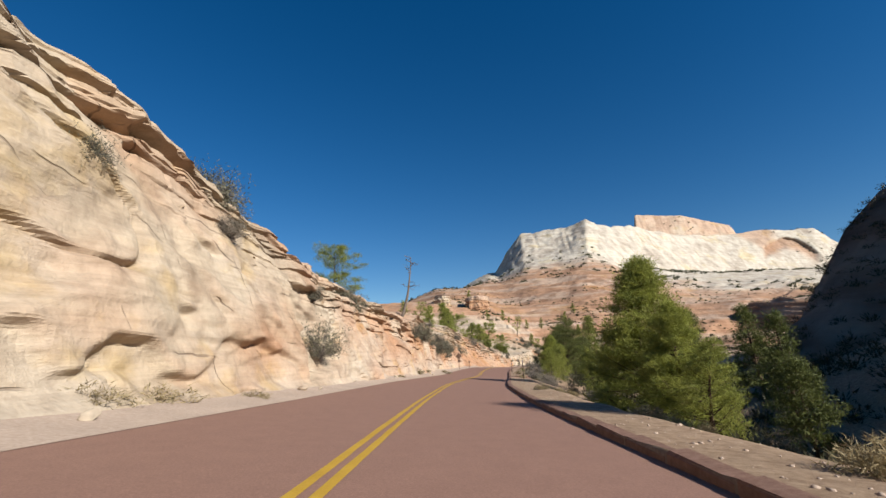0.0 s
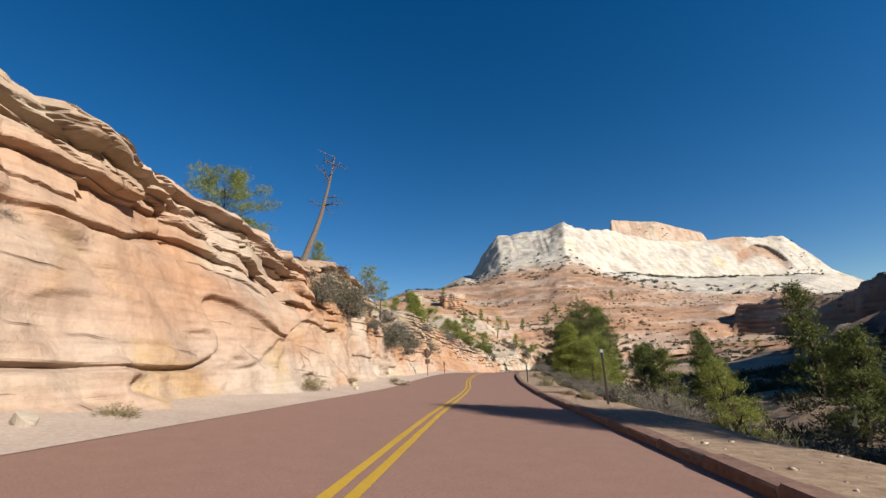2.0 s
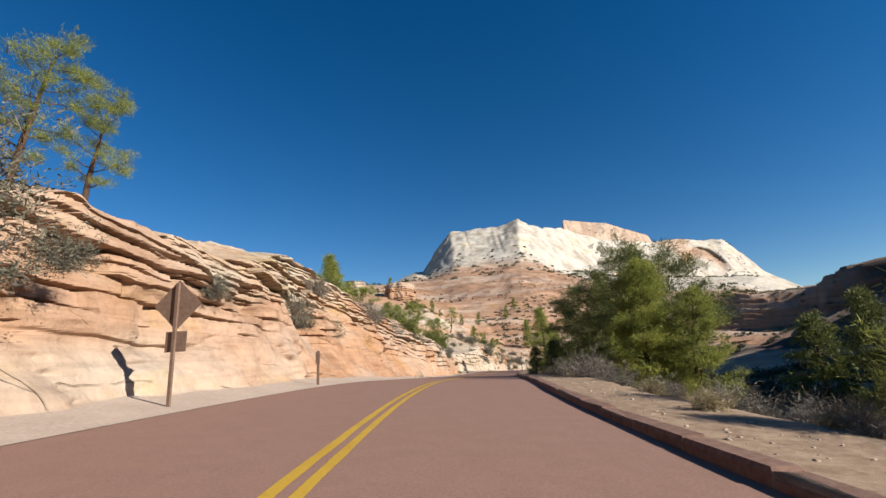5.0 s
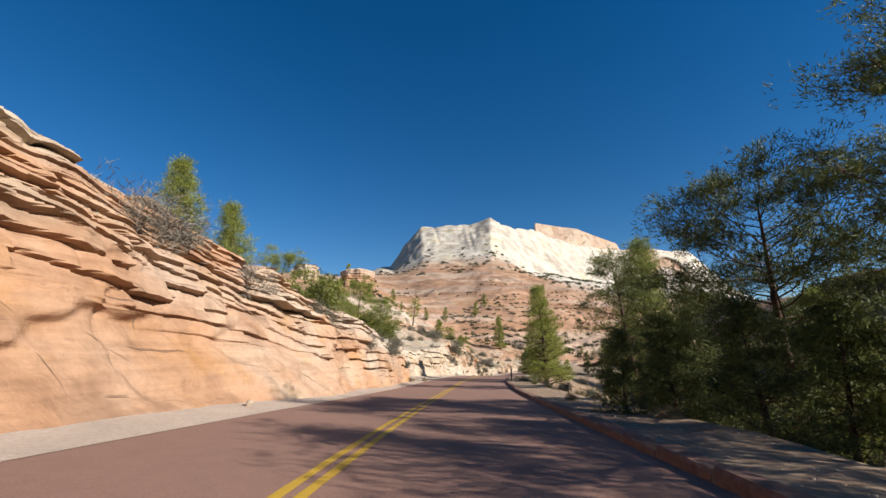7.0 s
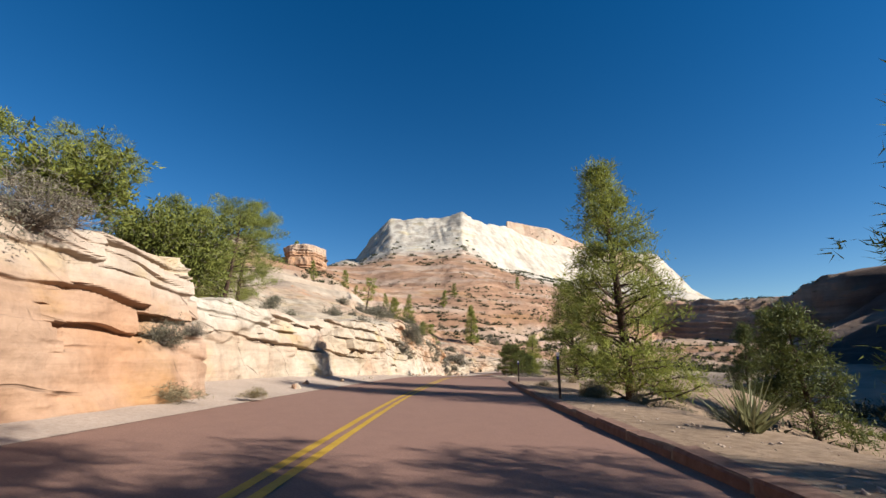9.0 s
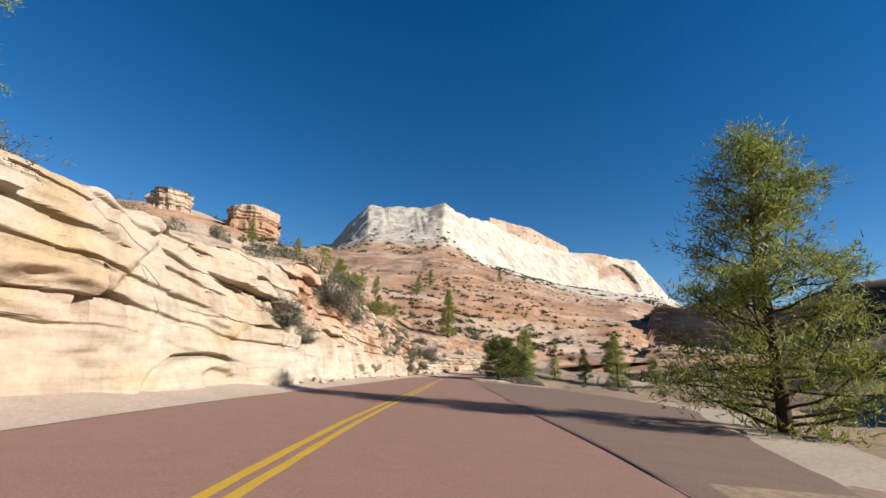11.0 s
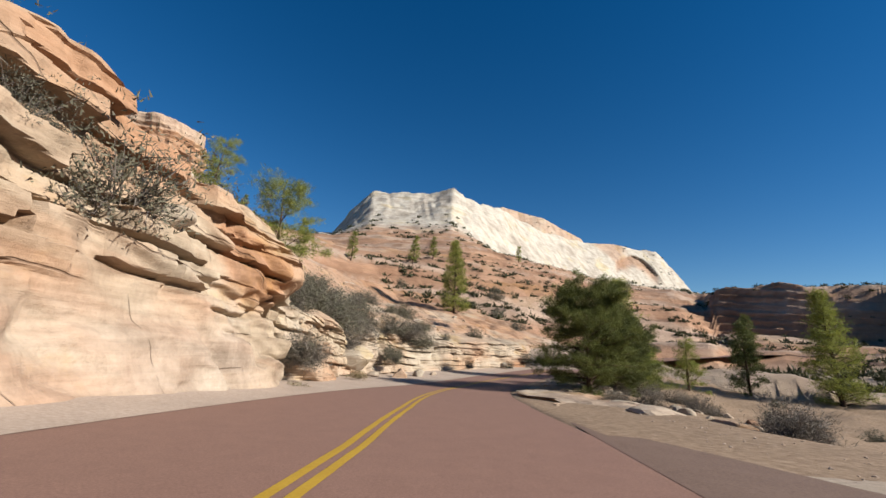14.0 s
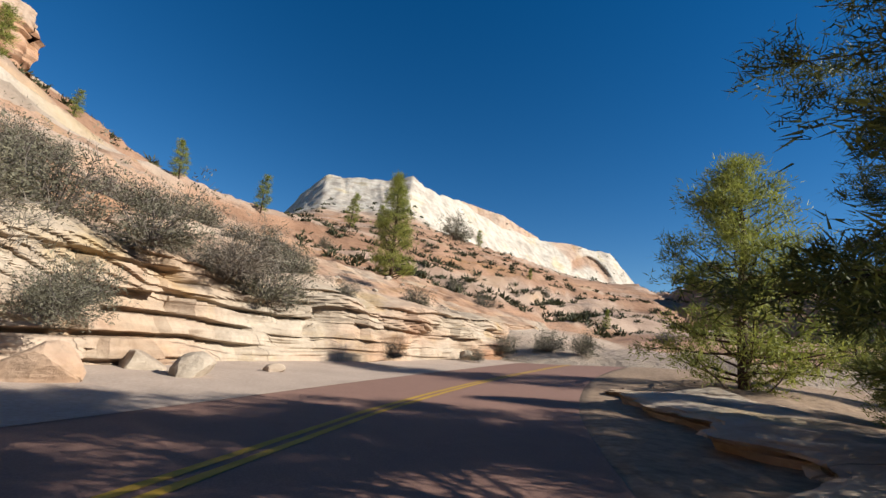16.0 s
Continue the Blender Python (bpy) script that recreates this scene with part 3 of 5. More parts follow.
    return tagged(new("cliff", mesh), "broken pale and orange sandstone cliff cut beside the road", "cliff", kind="structure")


build_cliff()
ribbon("shoulder", -14, 262, 0.5, (-4.95, -5.4, -5.9, -6.6, -7.6), (0.008, 0.03, 0.08, 0.15, 0.3), gravel, "pale sandy gravel shoulder along the cliff foot")


# ---- the land right of the road ----
def verge_height(s, lat):
    """Height over the road plane beside the right lane."""
    flat = lerp_table(s, [(-40, 4.4), (60, 4.6), (140, 5.0), (150, 11), (172, 15), (190, 13), (202, 7), (230, 7), (300, 8)])
    rise = 0.12 * lerp_table(s, [(-40, 1), (144, 1), (150, 0), (196, 0), (204, 0.2), (300, 0.2)])
    return rise - 0.42 * np.clip(lat - flat, 0, 14) * lerp_table(s, [(0, 1), (140, 0.8), (150, 0.35), (200, 0.3), (300, 0.2)])


def build_verge():
    s = np.arange(-40, 250, 0.8)
    lat = np.concatenate([[2.44], np.linspace(2.47, 8, 18), np.linspace(8.6, 48, 40)])
    ss, ll = np.meshgrid(s, lat, indexing="ij")
    x, y, z = on_road(ss, ll - (2.5 - lerp_table(ss, RIGHT_EDGE)) * (1 - smoothstep(ll, 2.5, 9)))
    w = smoothstep(ll, 14, 44)
    z = (z + verge_height(ss, ll)) * (1 - w) + land(x, y) * w
    z = z + smoothstep(ll, 2.9, 6) * 0.12 * fbm(x * 0.8, y * 0.8, z, 4, 81) * (1 - smoothstep(ss, 138, 146) * (1 - smoothstep(ss, 204, 212)) * (1 - smoothstep(ll, 11, 14))) + smoothstep(ll, 8, 20) * 0.6 * fbm(x * 0.15, y * 0.15, z * 0.1, 4, 83)
    z -= 3.5 * smoothstep(ll, 43, 48)   # the outer edge tucks under the open land
    z[:, 0] -= 0.4 - 0.38 * smoothstep(ss[:, 0], 142, 146)
    z -= 0.04 * smoothstep(ss, 142, 146) * (1 - smoothstep(ll, 2.5, 2.8))   # the lay-by's edge tucks under the road
    return tagged(new("verge", grid_mesh("verge", x, y, z, earth, smooth=True)), "sandy verge with litter falling to a dry wash", "verge", kind="structure")


build_verge()


# ---- the open land to the horizon ----
def build_land():
    az = np.radians(np.concatenate([np.arange(-100, -12, 1.6), np.arange(-12, 68, 0.24), np.arange(68, 260.1, 2.0)]))
    keys = sorted(RANGE)
    breaks = np.array([((2, 0), *RANGE[k], (1700, 0), (4500, 0)) for k in keys], float)[:, :, 0]
    at = np.stack([np.interp(np.clip(np.degrees(az), keys[0], keys[-1]), keys, breaks[:, n]) for n in range(breaks.shape[1])], 1)
    steps = np.concatenate([n + np.arange(k) / k for n, k in enumerate((16, 16, 18, 44, 34, 26, 52, 26, 20, 8, 6))] + [[breaks.shape[1] - 1]])
    rr = np.array([np.interp(steps, np.arange(breaks.shape[1]), row) for row in at])
    aa = np.repeat(az[:, None], rr.shape[1], 1)
    x, y = HUB[0] + rr * np.sin(aa), HUB[1] + rr * np.cos(aa)
    z = land(x, y)
    steep = smoothstep(rr, 50, 95)
    toe = lerp_table(np.degrees(aa), [(0, 555), (19, 530), (26, 605), (31, 695), (36, 795), (40, 885), (44, 995), (48, 1110)])
    wall = smoothstep(rr, toe - 10, toe + 40) * smoothstep(np.degrees(aa), 2, 6) * (1 - smoothstep(np.degrees(aa), 48, 52))
    # ledges of the slickrock slopes
    bed = (z + 2.5 * fbm(x * 0.012, y * 0.012, z * 0, 4, 101)) / 3.2
    step = np.floor(bed) + smoothstep(bed - np.floor(bed), 0.55, 0.95)
    z = z + steep * (1 - wall) * ((step - bed) * 3.2 + 2.0 * fbm(x * 0.03, y * 0.03, z * 0, 5, 103))
    ridge = 1 - np.abs(fbm(x * 0.013, y * 0.013, z * 0, 4, 109))
    deg = np.degrees(aa)
    capped = smoothstep(rr, 930, 960) * smoothstep(deg, 23, 25) * (1 - smoothstep(deg, 40, 42))
    z = z + wall * (1 - 0.7 * capped) * (2.2 * fbm(x * 0.022, y * 0.022, z * 0, 5, 107) + 3.0 * (ridge - 0.6) + (step - bed) * 0.8 + 1.2 * fbm(x * 0.09, y * 0.09, z * 0, 3, 119))
    s, lat = road_coords(x, y)
    inside = (1 - smoothstep(np.where(lat < 0, -lat + 5, lat), 32, 44)) * (1 - smoothstep(s, 236, 250)) * smoothstep(s, -60, -38)
    z = z - inside * (4 + np.clip(z - np.interp(s, _s, _line[:, 2]), 0, 40))
    iron = 0.02 + 0.42 * smoothstep(rr, 80, 130) * (1 - smoothstep(rr, 420, 560)) + 0.2 * fbm(x * 0.01, y * 0.01, z * 0.02, 4, 111)
    iron = iron + 0.12 * capped + 0.28 * (1 - wall) * steep * fbm(x * 0.006, y * 0.006, z * 0.3, 4, 117)
    bleach = np.clip(smoothstep(z + 10 * fbm(x * 0.01, y * 0.01, z * 0, 3, 113), lerp_table(deg, [(0, 92), (20, 106), (30, 58), (40, 32), (50, 26)]), lerp_table(deg, [(0, 128), (20, 140), (30, 104), (40, 78), (50, 70)])) * (1 - 0.7 * capped) + 0.12, 0, 0.95)
    bleach = np.clip(bleach + 0.3 * steep * (1 - wall) * smoothstep(fbm(x * 0.016, y * 0.016, z * 0.22, 5, 118), 0.05, 0.4), 0, 0.95)
    # a band of rubble and scrub slants down the white face from the summit
    slant = lerp_table(z, [(95, 6.5), (125, 10.0), (170, 15.0), (215, 18.6), (230, 19.2)])
    band = smoothstep(deg, slant - 3.2, slant - 0.4) * (1 - smoothstep(deg, slant - 0.2, slant + 0.5)) * smoothstep(z, 100, 125) * smoothstep(rr, 440, 500)
    band = band * smoothstep(fbm(x * 0.03, y * 0.03, z * 0.05, 4, 122), -0.35, 0.25)
    gully = np.abs(fbm(deg * 0.55 + z * 0.008, 0 * z, z * 0.004, 3, 123))
    z = z - wall * 1.6 * (1 - smoothstep(gully, 0.0, 0.3)) * (1 - capped)
    # the shade on the walls right of the road goes into the colour
    shade_and_scrub = 0.4 * band + np.clip(smoothstep(deg, 58, 72) * (1 - smoothstep(deg, 186, 200)) * (0.75 + 0.7 * fbm(x * 0.03, y * 0.03, z * 0.1, 4, 121)), 0, 0.95)
    # an alcove arched into the white wall
    arch = lerp_table(deg, [(39.5, 172), (39.9, 188), (40.5, 199), (41.6, 211), (42.6, 204), (43.5, 187), (44.4, 164)])
    hollow = smoothstep(deg, 39.5, 39.9) * (1 - smoothstep(deg, 44.0, 44.4)) * smoothstep(arch - z, 0, 3) * (1 - smoothstep(arch - z, 18, 42)) * wall
    x, y = x + 11 * hollow * np.sin(aa), y + 11 * hollow * np.cos(aa)
    iron, bleach = iron + 0.3 * hollow, bleach * (1 - 0.7 * hollow)
    ground = grid_mesh("ground", x, y, z, rock_far, {"iron": iron, "bleach": bleach, "shade_and_scrub": shade_and_scrub}, smooth=True)
    return tagged(new("ground", ground), "slickrock slopes rising to a white sandstone mesa", "ground", kind="structure")


build_land()


# ---- where things stand ----
from mathutils.bvhtree import BVHTree


def surface_tree(names):
    verts, faces = [], []
    for name in names:
        mesh = bpy.data.objects[name].data
        start = len(verts)
        verts += [v.co.copy() for v in mesh.vertices]
        faces += [[start + i for i in p.vertices] for p in mesh.polygons]
    return BVHTree.FromPolygons(verts, faces)


SURFACE = surface_tree(("cliff", "verge", "ground", "road", "shoulder"))


def drop(x, y, above=400.0):
    """The ground's height at a place."""
    hit = SURFACE.ray_cast(Vector((x, y, above)), Vector((0, 0, -1)))[0]
    return hit.z if hit else float(land(np.array([x]), np.array([y]))[0])


def spot(s, lat):
    x, y, _ = on_road(s, lat)
    return Vector((float(x), float(y), drop(float(x), float(y))))


# ---- plant materials ----
def leaf_material(name, dark, light, through=0.25):
    m, nodes, links, bsdf = material(name)
    geo = nodes.new("ShaderNodeNewGeometry")
    info = nodes.new("ShaderNodeObjectInfo")
    patch = noise_at(nodes, links, geo.outputs["Position"], 1.3, 3)
    blend = nodes.new("ShaderNodeMath")
    blend.operation = "MULTIPLY_ADD"
    links.new(geo.outputs["Random Per Island"], blend.inputs[0])
    blend.inputs[1].default_value = 0.45
    links.new(patch, blend.inputs[2])
    colour = ramp(nodes, links, blend.outputs[0], [(0.35, dark), (0.95, light)])
    colour = mix(nodes, links, 0.5, colour, ramp(nodes, links, info.outputs["Random"], [(0.0, (0.7, 0.72, 0.75)), (1.0, (1.15, 1.1, 0.9))]), "MULTIPLY")
    links.new(colour, bsdf.inputs["Base Color"])
    bsdf.inputs["Roughness"].default_value = 0.6
    bsdf.inputs["Specular IOR Level"].default_value = 0.2
    glow = nodes.new("ShaderNodeBsdfTranslucent")
    links.new(colour, glow.inputs["Color"])
    both = nodes.new("ShaderNodeMixShader")
    both.inputs[0].default_value = through
    links.new(bsdf.outputs[0], both.inputs[1])
    links.new(glow.outputs[0], both.inputs[2])
    links.new(both.outputs[0], nodes["Material Output"].inputs["Surface"])
    return m


needles = leaf_material("pine needles", (0.085, 0.105, 0.026), (0.30, 0.32, 0.075), 0.35)
# Dark ponderosa green; on the wash pines it also paints in their shade.
dark_shaded_needles = leaf_material("dark and shaded pine needles", (0.035, 0.048, 0.016), (0.15, 0.165, 0.045), 0.25)
scrub_leaf = leaf_material("grey-green scrub leaves", (0.067, 0.064, 0.048), (0.185, 0.174, 0.126))
bare_twig = leaf_material("fine grey twigs", (0.095, 0.081, 0.067), (0.224, 0.196, 0.168), 0.1)
juniper_leaf = leaf_material("juniper leaves", (0.056, 0.073, 0.017), (0.168, 0.179, 0.039))
straw = leaf_material("dry straw", (0.168, 0.129, 0.067), (0.325, 0.269, 0.168))
yucca_leaf = leaf_material("yucca blades", (0.090, 0.101, 0.045), (0.235, 0.224, 0.112))
bark = mottled("pine bark", (0.031, 0.020, 0.014), (0.112, 0.067, 0.045), 18, 0.95, 0.03)
grey_wood = mottled("weathered wood", (0.056, 0.042, 0.034), (0.168, 0.129, 0.101), 14, 0.95, 0.02)
twig_wood = mottled("bare twigs", (0.090, 0.073, 0.062), (0.202, 0.174, 0.151), 12, 0.95, 0.01)


# ---- plant meshes ----
def tri_mesh(name, chunks, mat):
    verts = np.concatenate([c[0] for c in chunks])
    offs = np.cumsum([0] + [len(c[0]) for c in chunks[:-1]])
    faces = np.concatenate([c[1] + o for c, o in zip(chunks, offs)])
    mesh = bpy.data.meshes.new(name)
    raw_mesh(mesh, verts, faces)
    mesh.materials.append(mat)
    return mesh


def tube(points, radii, sides=5):
    """A tapering branch through points."""
    pts = np.asarray(points, float)
    d = np.gradient(pts, axis=0)
    d /= np.linalg.norm(d, axis=1)[:, None] + 1e-9
    ref = np.where(np.abs(d[:, 2:3]) > 0.9, [[1.0, 0, 0]], [[0, 0, 1.0]])
    u = np.cross(d, ref)
    u /= np.linalg.norm(u, axis=1)[:, None] + 1e-9
    v = np.cross(d, u)
    ang = np.linspace(0, 2 * np.pi, sides, endpoint=False)
    ring = pts[:, None] + np.asarray(radii)[:, None, None] * (np.cos(ang)[None, :, None] * u[:, None] + np.sin(ang)[None, :, None] * v[:, None])
    n = len(pts)
    idx = np.arange(n * sides).reshape(n, sides)
    a, b = idx[:-1], np.roll(idx[:-1], -1, 1)
    c, e = idx[1:], np.roll(idx[1:], -1, 1)
    return ring.reshape(-1, 3), np.concatenate([np.stack([a, b, e], -1).reshape(-1, 3), np.stack([a, e, c], -1).reshape(-1, 3)])


def blades(rng, centres, ways, count, length, width, spread, scatter=0.0):
    """Thin pointed leaves round each centre, most of them along its way."""
    m = len(centres) * count
    c = np.repeat(centres, count, 0) + scatter * length * rng.normal(size=(m, 3))
    w = np.repeat(ways, count, 0) + spread * rng.normal(size=(m, 3))
    w /= np.linalg.norm(w, axis=1)[:, None] + 1e-9
    side = np.cross(w, rng.normal(size=(m, 3)))
    side /= np.linalg.norm(side, axis=1)[:, None] + 1e-9
    ln = length * rng.uniform(0.6, 1.2, (m, 1))
    wd = width * rng.uniform(0.7, 1.3, (m, 1))
    verts = np.stack([c - side * wd / 2, c + side * wd / 2, c + w * ln], 1).reshape(-1, 3)
    return verts, np.arange(3 * m).reshape(-1, 3)


def branch(rng, start, way, length, sag=0.0, wobble=0.12, steps=6):
    pts, p, d = [np.array(start, float)], np.array(start, float), np.array(way, float)
    for _ in range(steps):
        d = d + wobble * rng.normal(size=3) + np.array([0, 0, sag / steps])
        d /= np.linalg.norm(d)
        p = p + d * length / steps
        pts.append(p.copy())
    return np.array(pts)


def pine_parts(rng, height, width, bare, limbs, tufts, blade_count, blade=(0.2, 0.03), full=0.8, lean=0.0, clump=0.28, limb_rise=0.3, flat_top=False):
    """Wood and needles of a pine: limbs up a tapering trunk, needles in tufts towards their ends."""
    trunk = branch(rng, (0, 0, -0.5), (lean, 0, 1), height + 0.4, 0, 0.035, 12)
    trunk[:, :2] -= trunk[1, :2]
    r0 = 0.018 * height + 0.05
    wood = [tube(trunk, r0 * (1 - np.linspace(0, 1, 13) ** 1.2 * 0.92), 7)]
    centres, ways = [], []
    for n in range(limbs):
        f = bare + (1 - bare) * ((n + rng.random()) / limbs) ** 0.9
        k = f * 12
        i = min(int(k), 11)
        start = trunk[i] * (1 - k + i) + trunk[i + 1] * (k - i)
        g = (f - bare) / (1 - bare)
        if flat_top:
            reach = width / 2 * (0.55 + 0.45 * np.sin(np.pi * min(1, g * 0.9 + 0.12))) * rng.uniform(0.6, 1.1)
        else:
            reach = width / 2 * ((1 - g) ** full * (0.75 + 0.25 * min(1, g * 6))) * rng.uniform(0.7, 1.12) + 0.12
        az = n * 2.4 + rng.normal() * 0.5
        rise = limb_rise * (0.3 + g) + 0.12 * rng.normal()
        limb = branch(rng, start, (np.cos(az), np.sin(az), rise), reach, 0.25, 0.16, 6)
        wood.append(tube(limb, np.linspace(0.25, 0.05, 7) * r0 * (0.4 + 0.8 * (1 - g)), 3))
        many = max(3, int(tufts * (0.35 + reach / width * 1.4)))
        knots = []
        for _ in range(2 + int(reach * 1.6 / (clump * 4))):
            q = rng.uniform(0.3, 1.0) ** 0.7 * 6
            j = min(int(q), 5)
            out = limb[j + 1] - limb[j]
            out /= np.linalg.norm(out) + 1e-9
            side = np.cross(out, (0, 0, 1)) * rng.normal() * 0.16 * reach
            knot = limb[j] * (1 - q + j) + limb[j + 1] * (q - j) + side + np.array([0, 0, 0.2 * clump])
            wood.append(tube([limb[j], knot], np.array([0.06, 0.02]) * r0, 3))
            knots.append((knot, out))
        for n_tuft in range(many):
            knot, out = knots[n_tuft % len(knots)]
            off = rng.normal(size=3) * clump * np.array([1, 1, 0.5])
            centres.append(knot + off)
            ways.append(out * 0.4 + off * 1.4 + np.array([0, 0, 0.3]))
    centres, ways = np.array(centres), np.array(ways)
    return wood, [blades(rng, centres, ways, blade_count, blade[0], blade[1], 0.75, 0.45)]


def make_pine(seed, label, group, leaf_mat, **shape):
    rng = np.random.default_rng(seed)
    wood, leaf = pine_parts(rng, **shape)
    tree = new("pine_tree")
    for name, chunks, mat in (("trunk", wood, bark), ("crown", leaf, leaf_mat)):
        part_ob = new(name, tri_mesh(name, chunks, mat))
        part_ob.parent = tree
    return tagged(tree, label, "tree", group)


def make_shrub(seed, name, label, category, group, stems, leaves, mat, size=(0.11, 0.045), tall=0.85, wood=twig_wood):
    """A rounded bush one metre across: stems from one root, leaves at their ends."""
    rng = np.random.default_rng(seed)
    twigs, tips, ways = [], [], []
    for n in range(stems):
        az, el = rng.uniform(0, 6.283), np.arccos(rng.uniform(0.05, 1.0))
        way = np.array([np.sin(el) * np.cos(az), np.sin(el) * np.sin(az), np.cos(el) * 1.0])
        length = 0.5 * rng.uniform(0.7, 1.1) * (tall * 1.5 if way[2] > 0.6 else 1)
        pts = branch(rng, rng.normal(size=3) * 0.04, way, length, 0.2, 0.2, 3)
        twigs.append(tube(pts, np.linspace(0.011, 0.003, 4), 3))
        for q in (1, 2, 3):
            ends = pts[q] + (0.5 * way + 0.6 * rng.normal(size=(3, 3))) * length * 0.3
            twigs.append(blades(rng, np.repeat(pts[q][None], 3, 0), ends - pts[q], 1, length * 0.4, 0.009, 0.05))
            tips += [pts[q], ends[0], ends[1]] if q > 1 else [ends[0]]
            ways += [way] * (3 if q > 1 else 1)
    bush = new(name)
    ob = new("branchwork", tri_mesh("branchwork", twigs, wood))
    ob.parent = bush
    if leaves:
        ob = new("foliage", tri_mesh("foliage", [blades(rng, np.repeat(np.array(tips), leaves, 0) + 0.05 * rng.normal(size=(len(tips) * leaves, 3)), np.repeat(np.array(ways), leaves, 0), 1, size[0], size[1], 0.9)], mat))
        ob.parent = bush
    return tagged(bush, label, category, group)


def put(ob, place, size, turn=None, sink=0.0, squash=1.0, lean=(0, 0), fresh=False):
    """A copy of a thing at a place, or the thing itself."""
    turn = random.uniform(0, 360) if turn is None else turn
    m = Matrix.Translation(Vector(place) - Vector((0, 0, sink))) @ pose(0, 0, 0, lean[0], lean[1], 0) @ pose(0, 0, 0, 0, 0, turn) @ Matrix.Diagonal((size, size, size * squash, 1))
    if fresh:
        ob.matrix_basis = m
        return ob
    return copy_thing(ob, m @ Matrix.Diagonal((*(1 / k for k in ob.scale), 1)))


PINES = {}
for key, seed, label, shape in (
        ("full", 19, "full round pinyon pine green down to the ground", dict(height=8, width=6.4, bare=0.02, limbs=140, tufts=84, blade_count=9, blade=(0.22, 0.029), full=0.68, clump=0.24)),
        ("hill_spread", 23, "gnarled spreading pine on the hill over the cliff", dict(height=9, width=8, bare=0.16, limbs=46, tufts=60, blade_count=13, blade=(0.25, 0.027), clump=0.27, flat_top=True, limb_rise=0.4)),
        ("bushy", 11, "dense green pinyon pine with branches down to the ground", dict(height=8, width=6.6, bare=0.03, limbs=100, tufts=44, blade_count=8, blade=(0.24, 0.035), full=0.6, clump=0.24)),
        ("cone", 12, "upright green pine with a pointed crown", dict(height=10, width=5.8, bare=0.04, limbs=130, tufts=40, blade_count=8, blade=(0.24, 0.034), full=0.75, clump=0.24)),
        ("open", 13, "tall ponderosa pine with open layered branches", dict(height=13, width=8, bare=0.16, limbs=56, tufts=96, blade_count=10, blade=(0.21, 0.032), clump=0.34, flat_top=True, limb_rise=0.35)),
        ("spread", 14, "spreading dark green pine with a bare lower trunk", dict(height=9, width=9, bare=0.14, limbs=64, tufts=96, blade_count=10, blade=(0.21, 0.032), clump=0.34, flat_top=True, limb_rise=0.3)),
        ("dome", 18, "large dense dark green pine with a rounded crown", dict(height=8, width=9.2, bare=0.1, limbs=100, tufts=110, blade_count=15, blade=(0.21, 0.026), clump=0.24, flat_top=True, limb_rise=0.32)),
        ("sparse", 15, "sparse pine with few tufted limbs", dict(height=9, width=5, bare=0.3, limbs=24, tufts=50, blade_count=15, blade=(0.24, 0.021), clump=0.21, flat_top=True, limb_rise=0.4)),
        ("young", 16, "small bright green young pine", dict(height=4, width=3.2, bare=0.03, limbs=50, tufts=24, blade_count=12, blade=(0.18, 0.020), full=0.6, clump=0.15)),
        ("shade_cone", 21, "upright pine standing in the shaded wash", dict(height=10, width=5.6, bare=0.04, limbs=60, tufts=26, blade_count=9, blade=(0.34, 0.07), full=0.75, clump=0.3)),
        ("shade_bush", 22, "low dense pine in the shaded wash", dict(height=8, width=7, bare=0.03, limbs=60, tufts=28, blade_count=9, blade=(0.34, 0.07), full=0.6, clump=0.3)),
        ("slim", 17, "slim far-off ponderosa pine on the slope", dict(height=13, width=5.2, bare=0.14, limbs=44, tufts=22, blade_count=8, blade=(0.45, 0.1), clump=0.42, full=0.45))):
    PINES[key] = (make_pine(seed, label, "pines along the road", dark_shaded_needles if key in ("open", "spread", "dome", "shade_cone", "shade_bush") else needles, **shape), shape["height"])
USED = set()


def pine(kind, x, y, height, turn, lean=(0, 0), base=None, wide=1.0):
    ob, tall = PINES[kind]
    z = drop(x, y) if base is None else base
    made = put(ob, (x, y, z), height / tall, turn, 0.15, 1 / wide, lean, fresh=kind not in USED) if wide == 1.0 else put(ob, (x, y, z), height / tall * wide, turn, 0.15, 1 / wide, lean, fresh=kind not in USED)
    USED.add(kind)
    return made


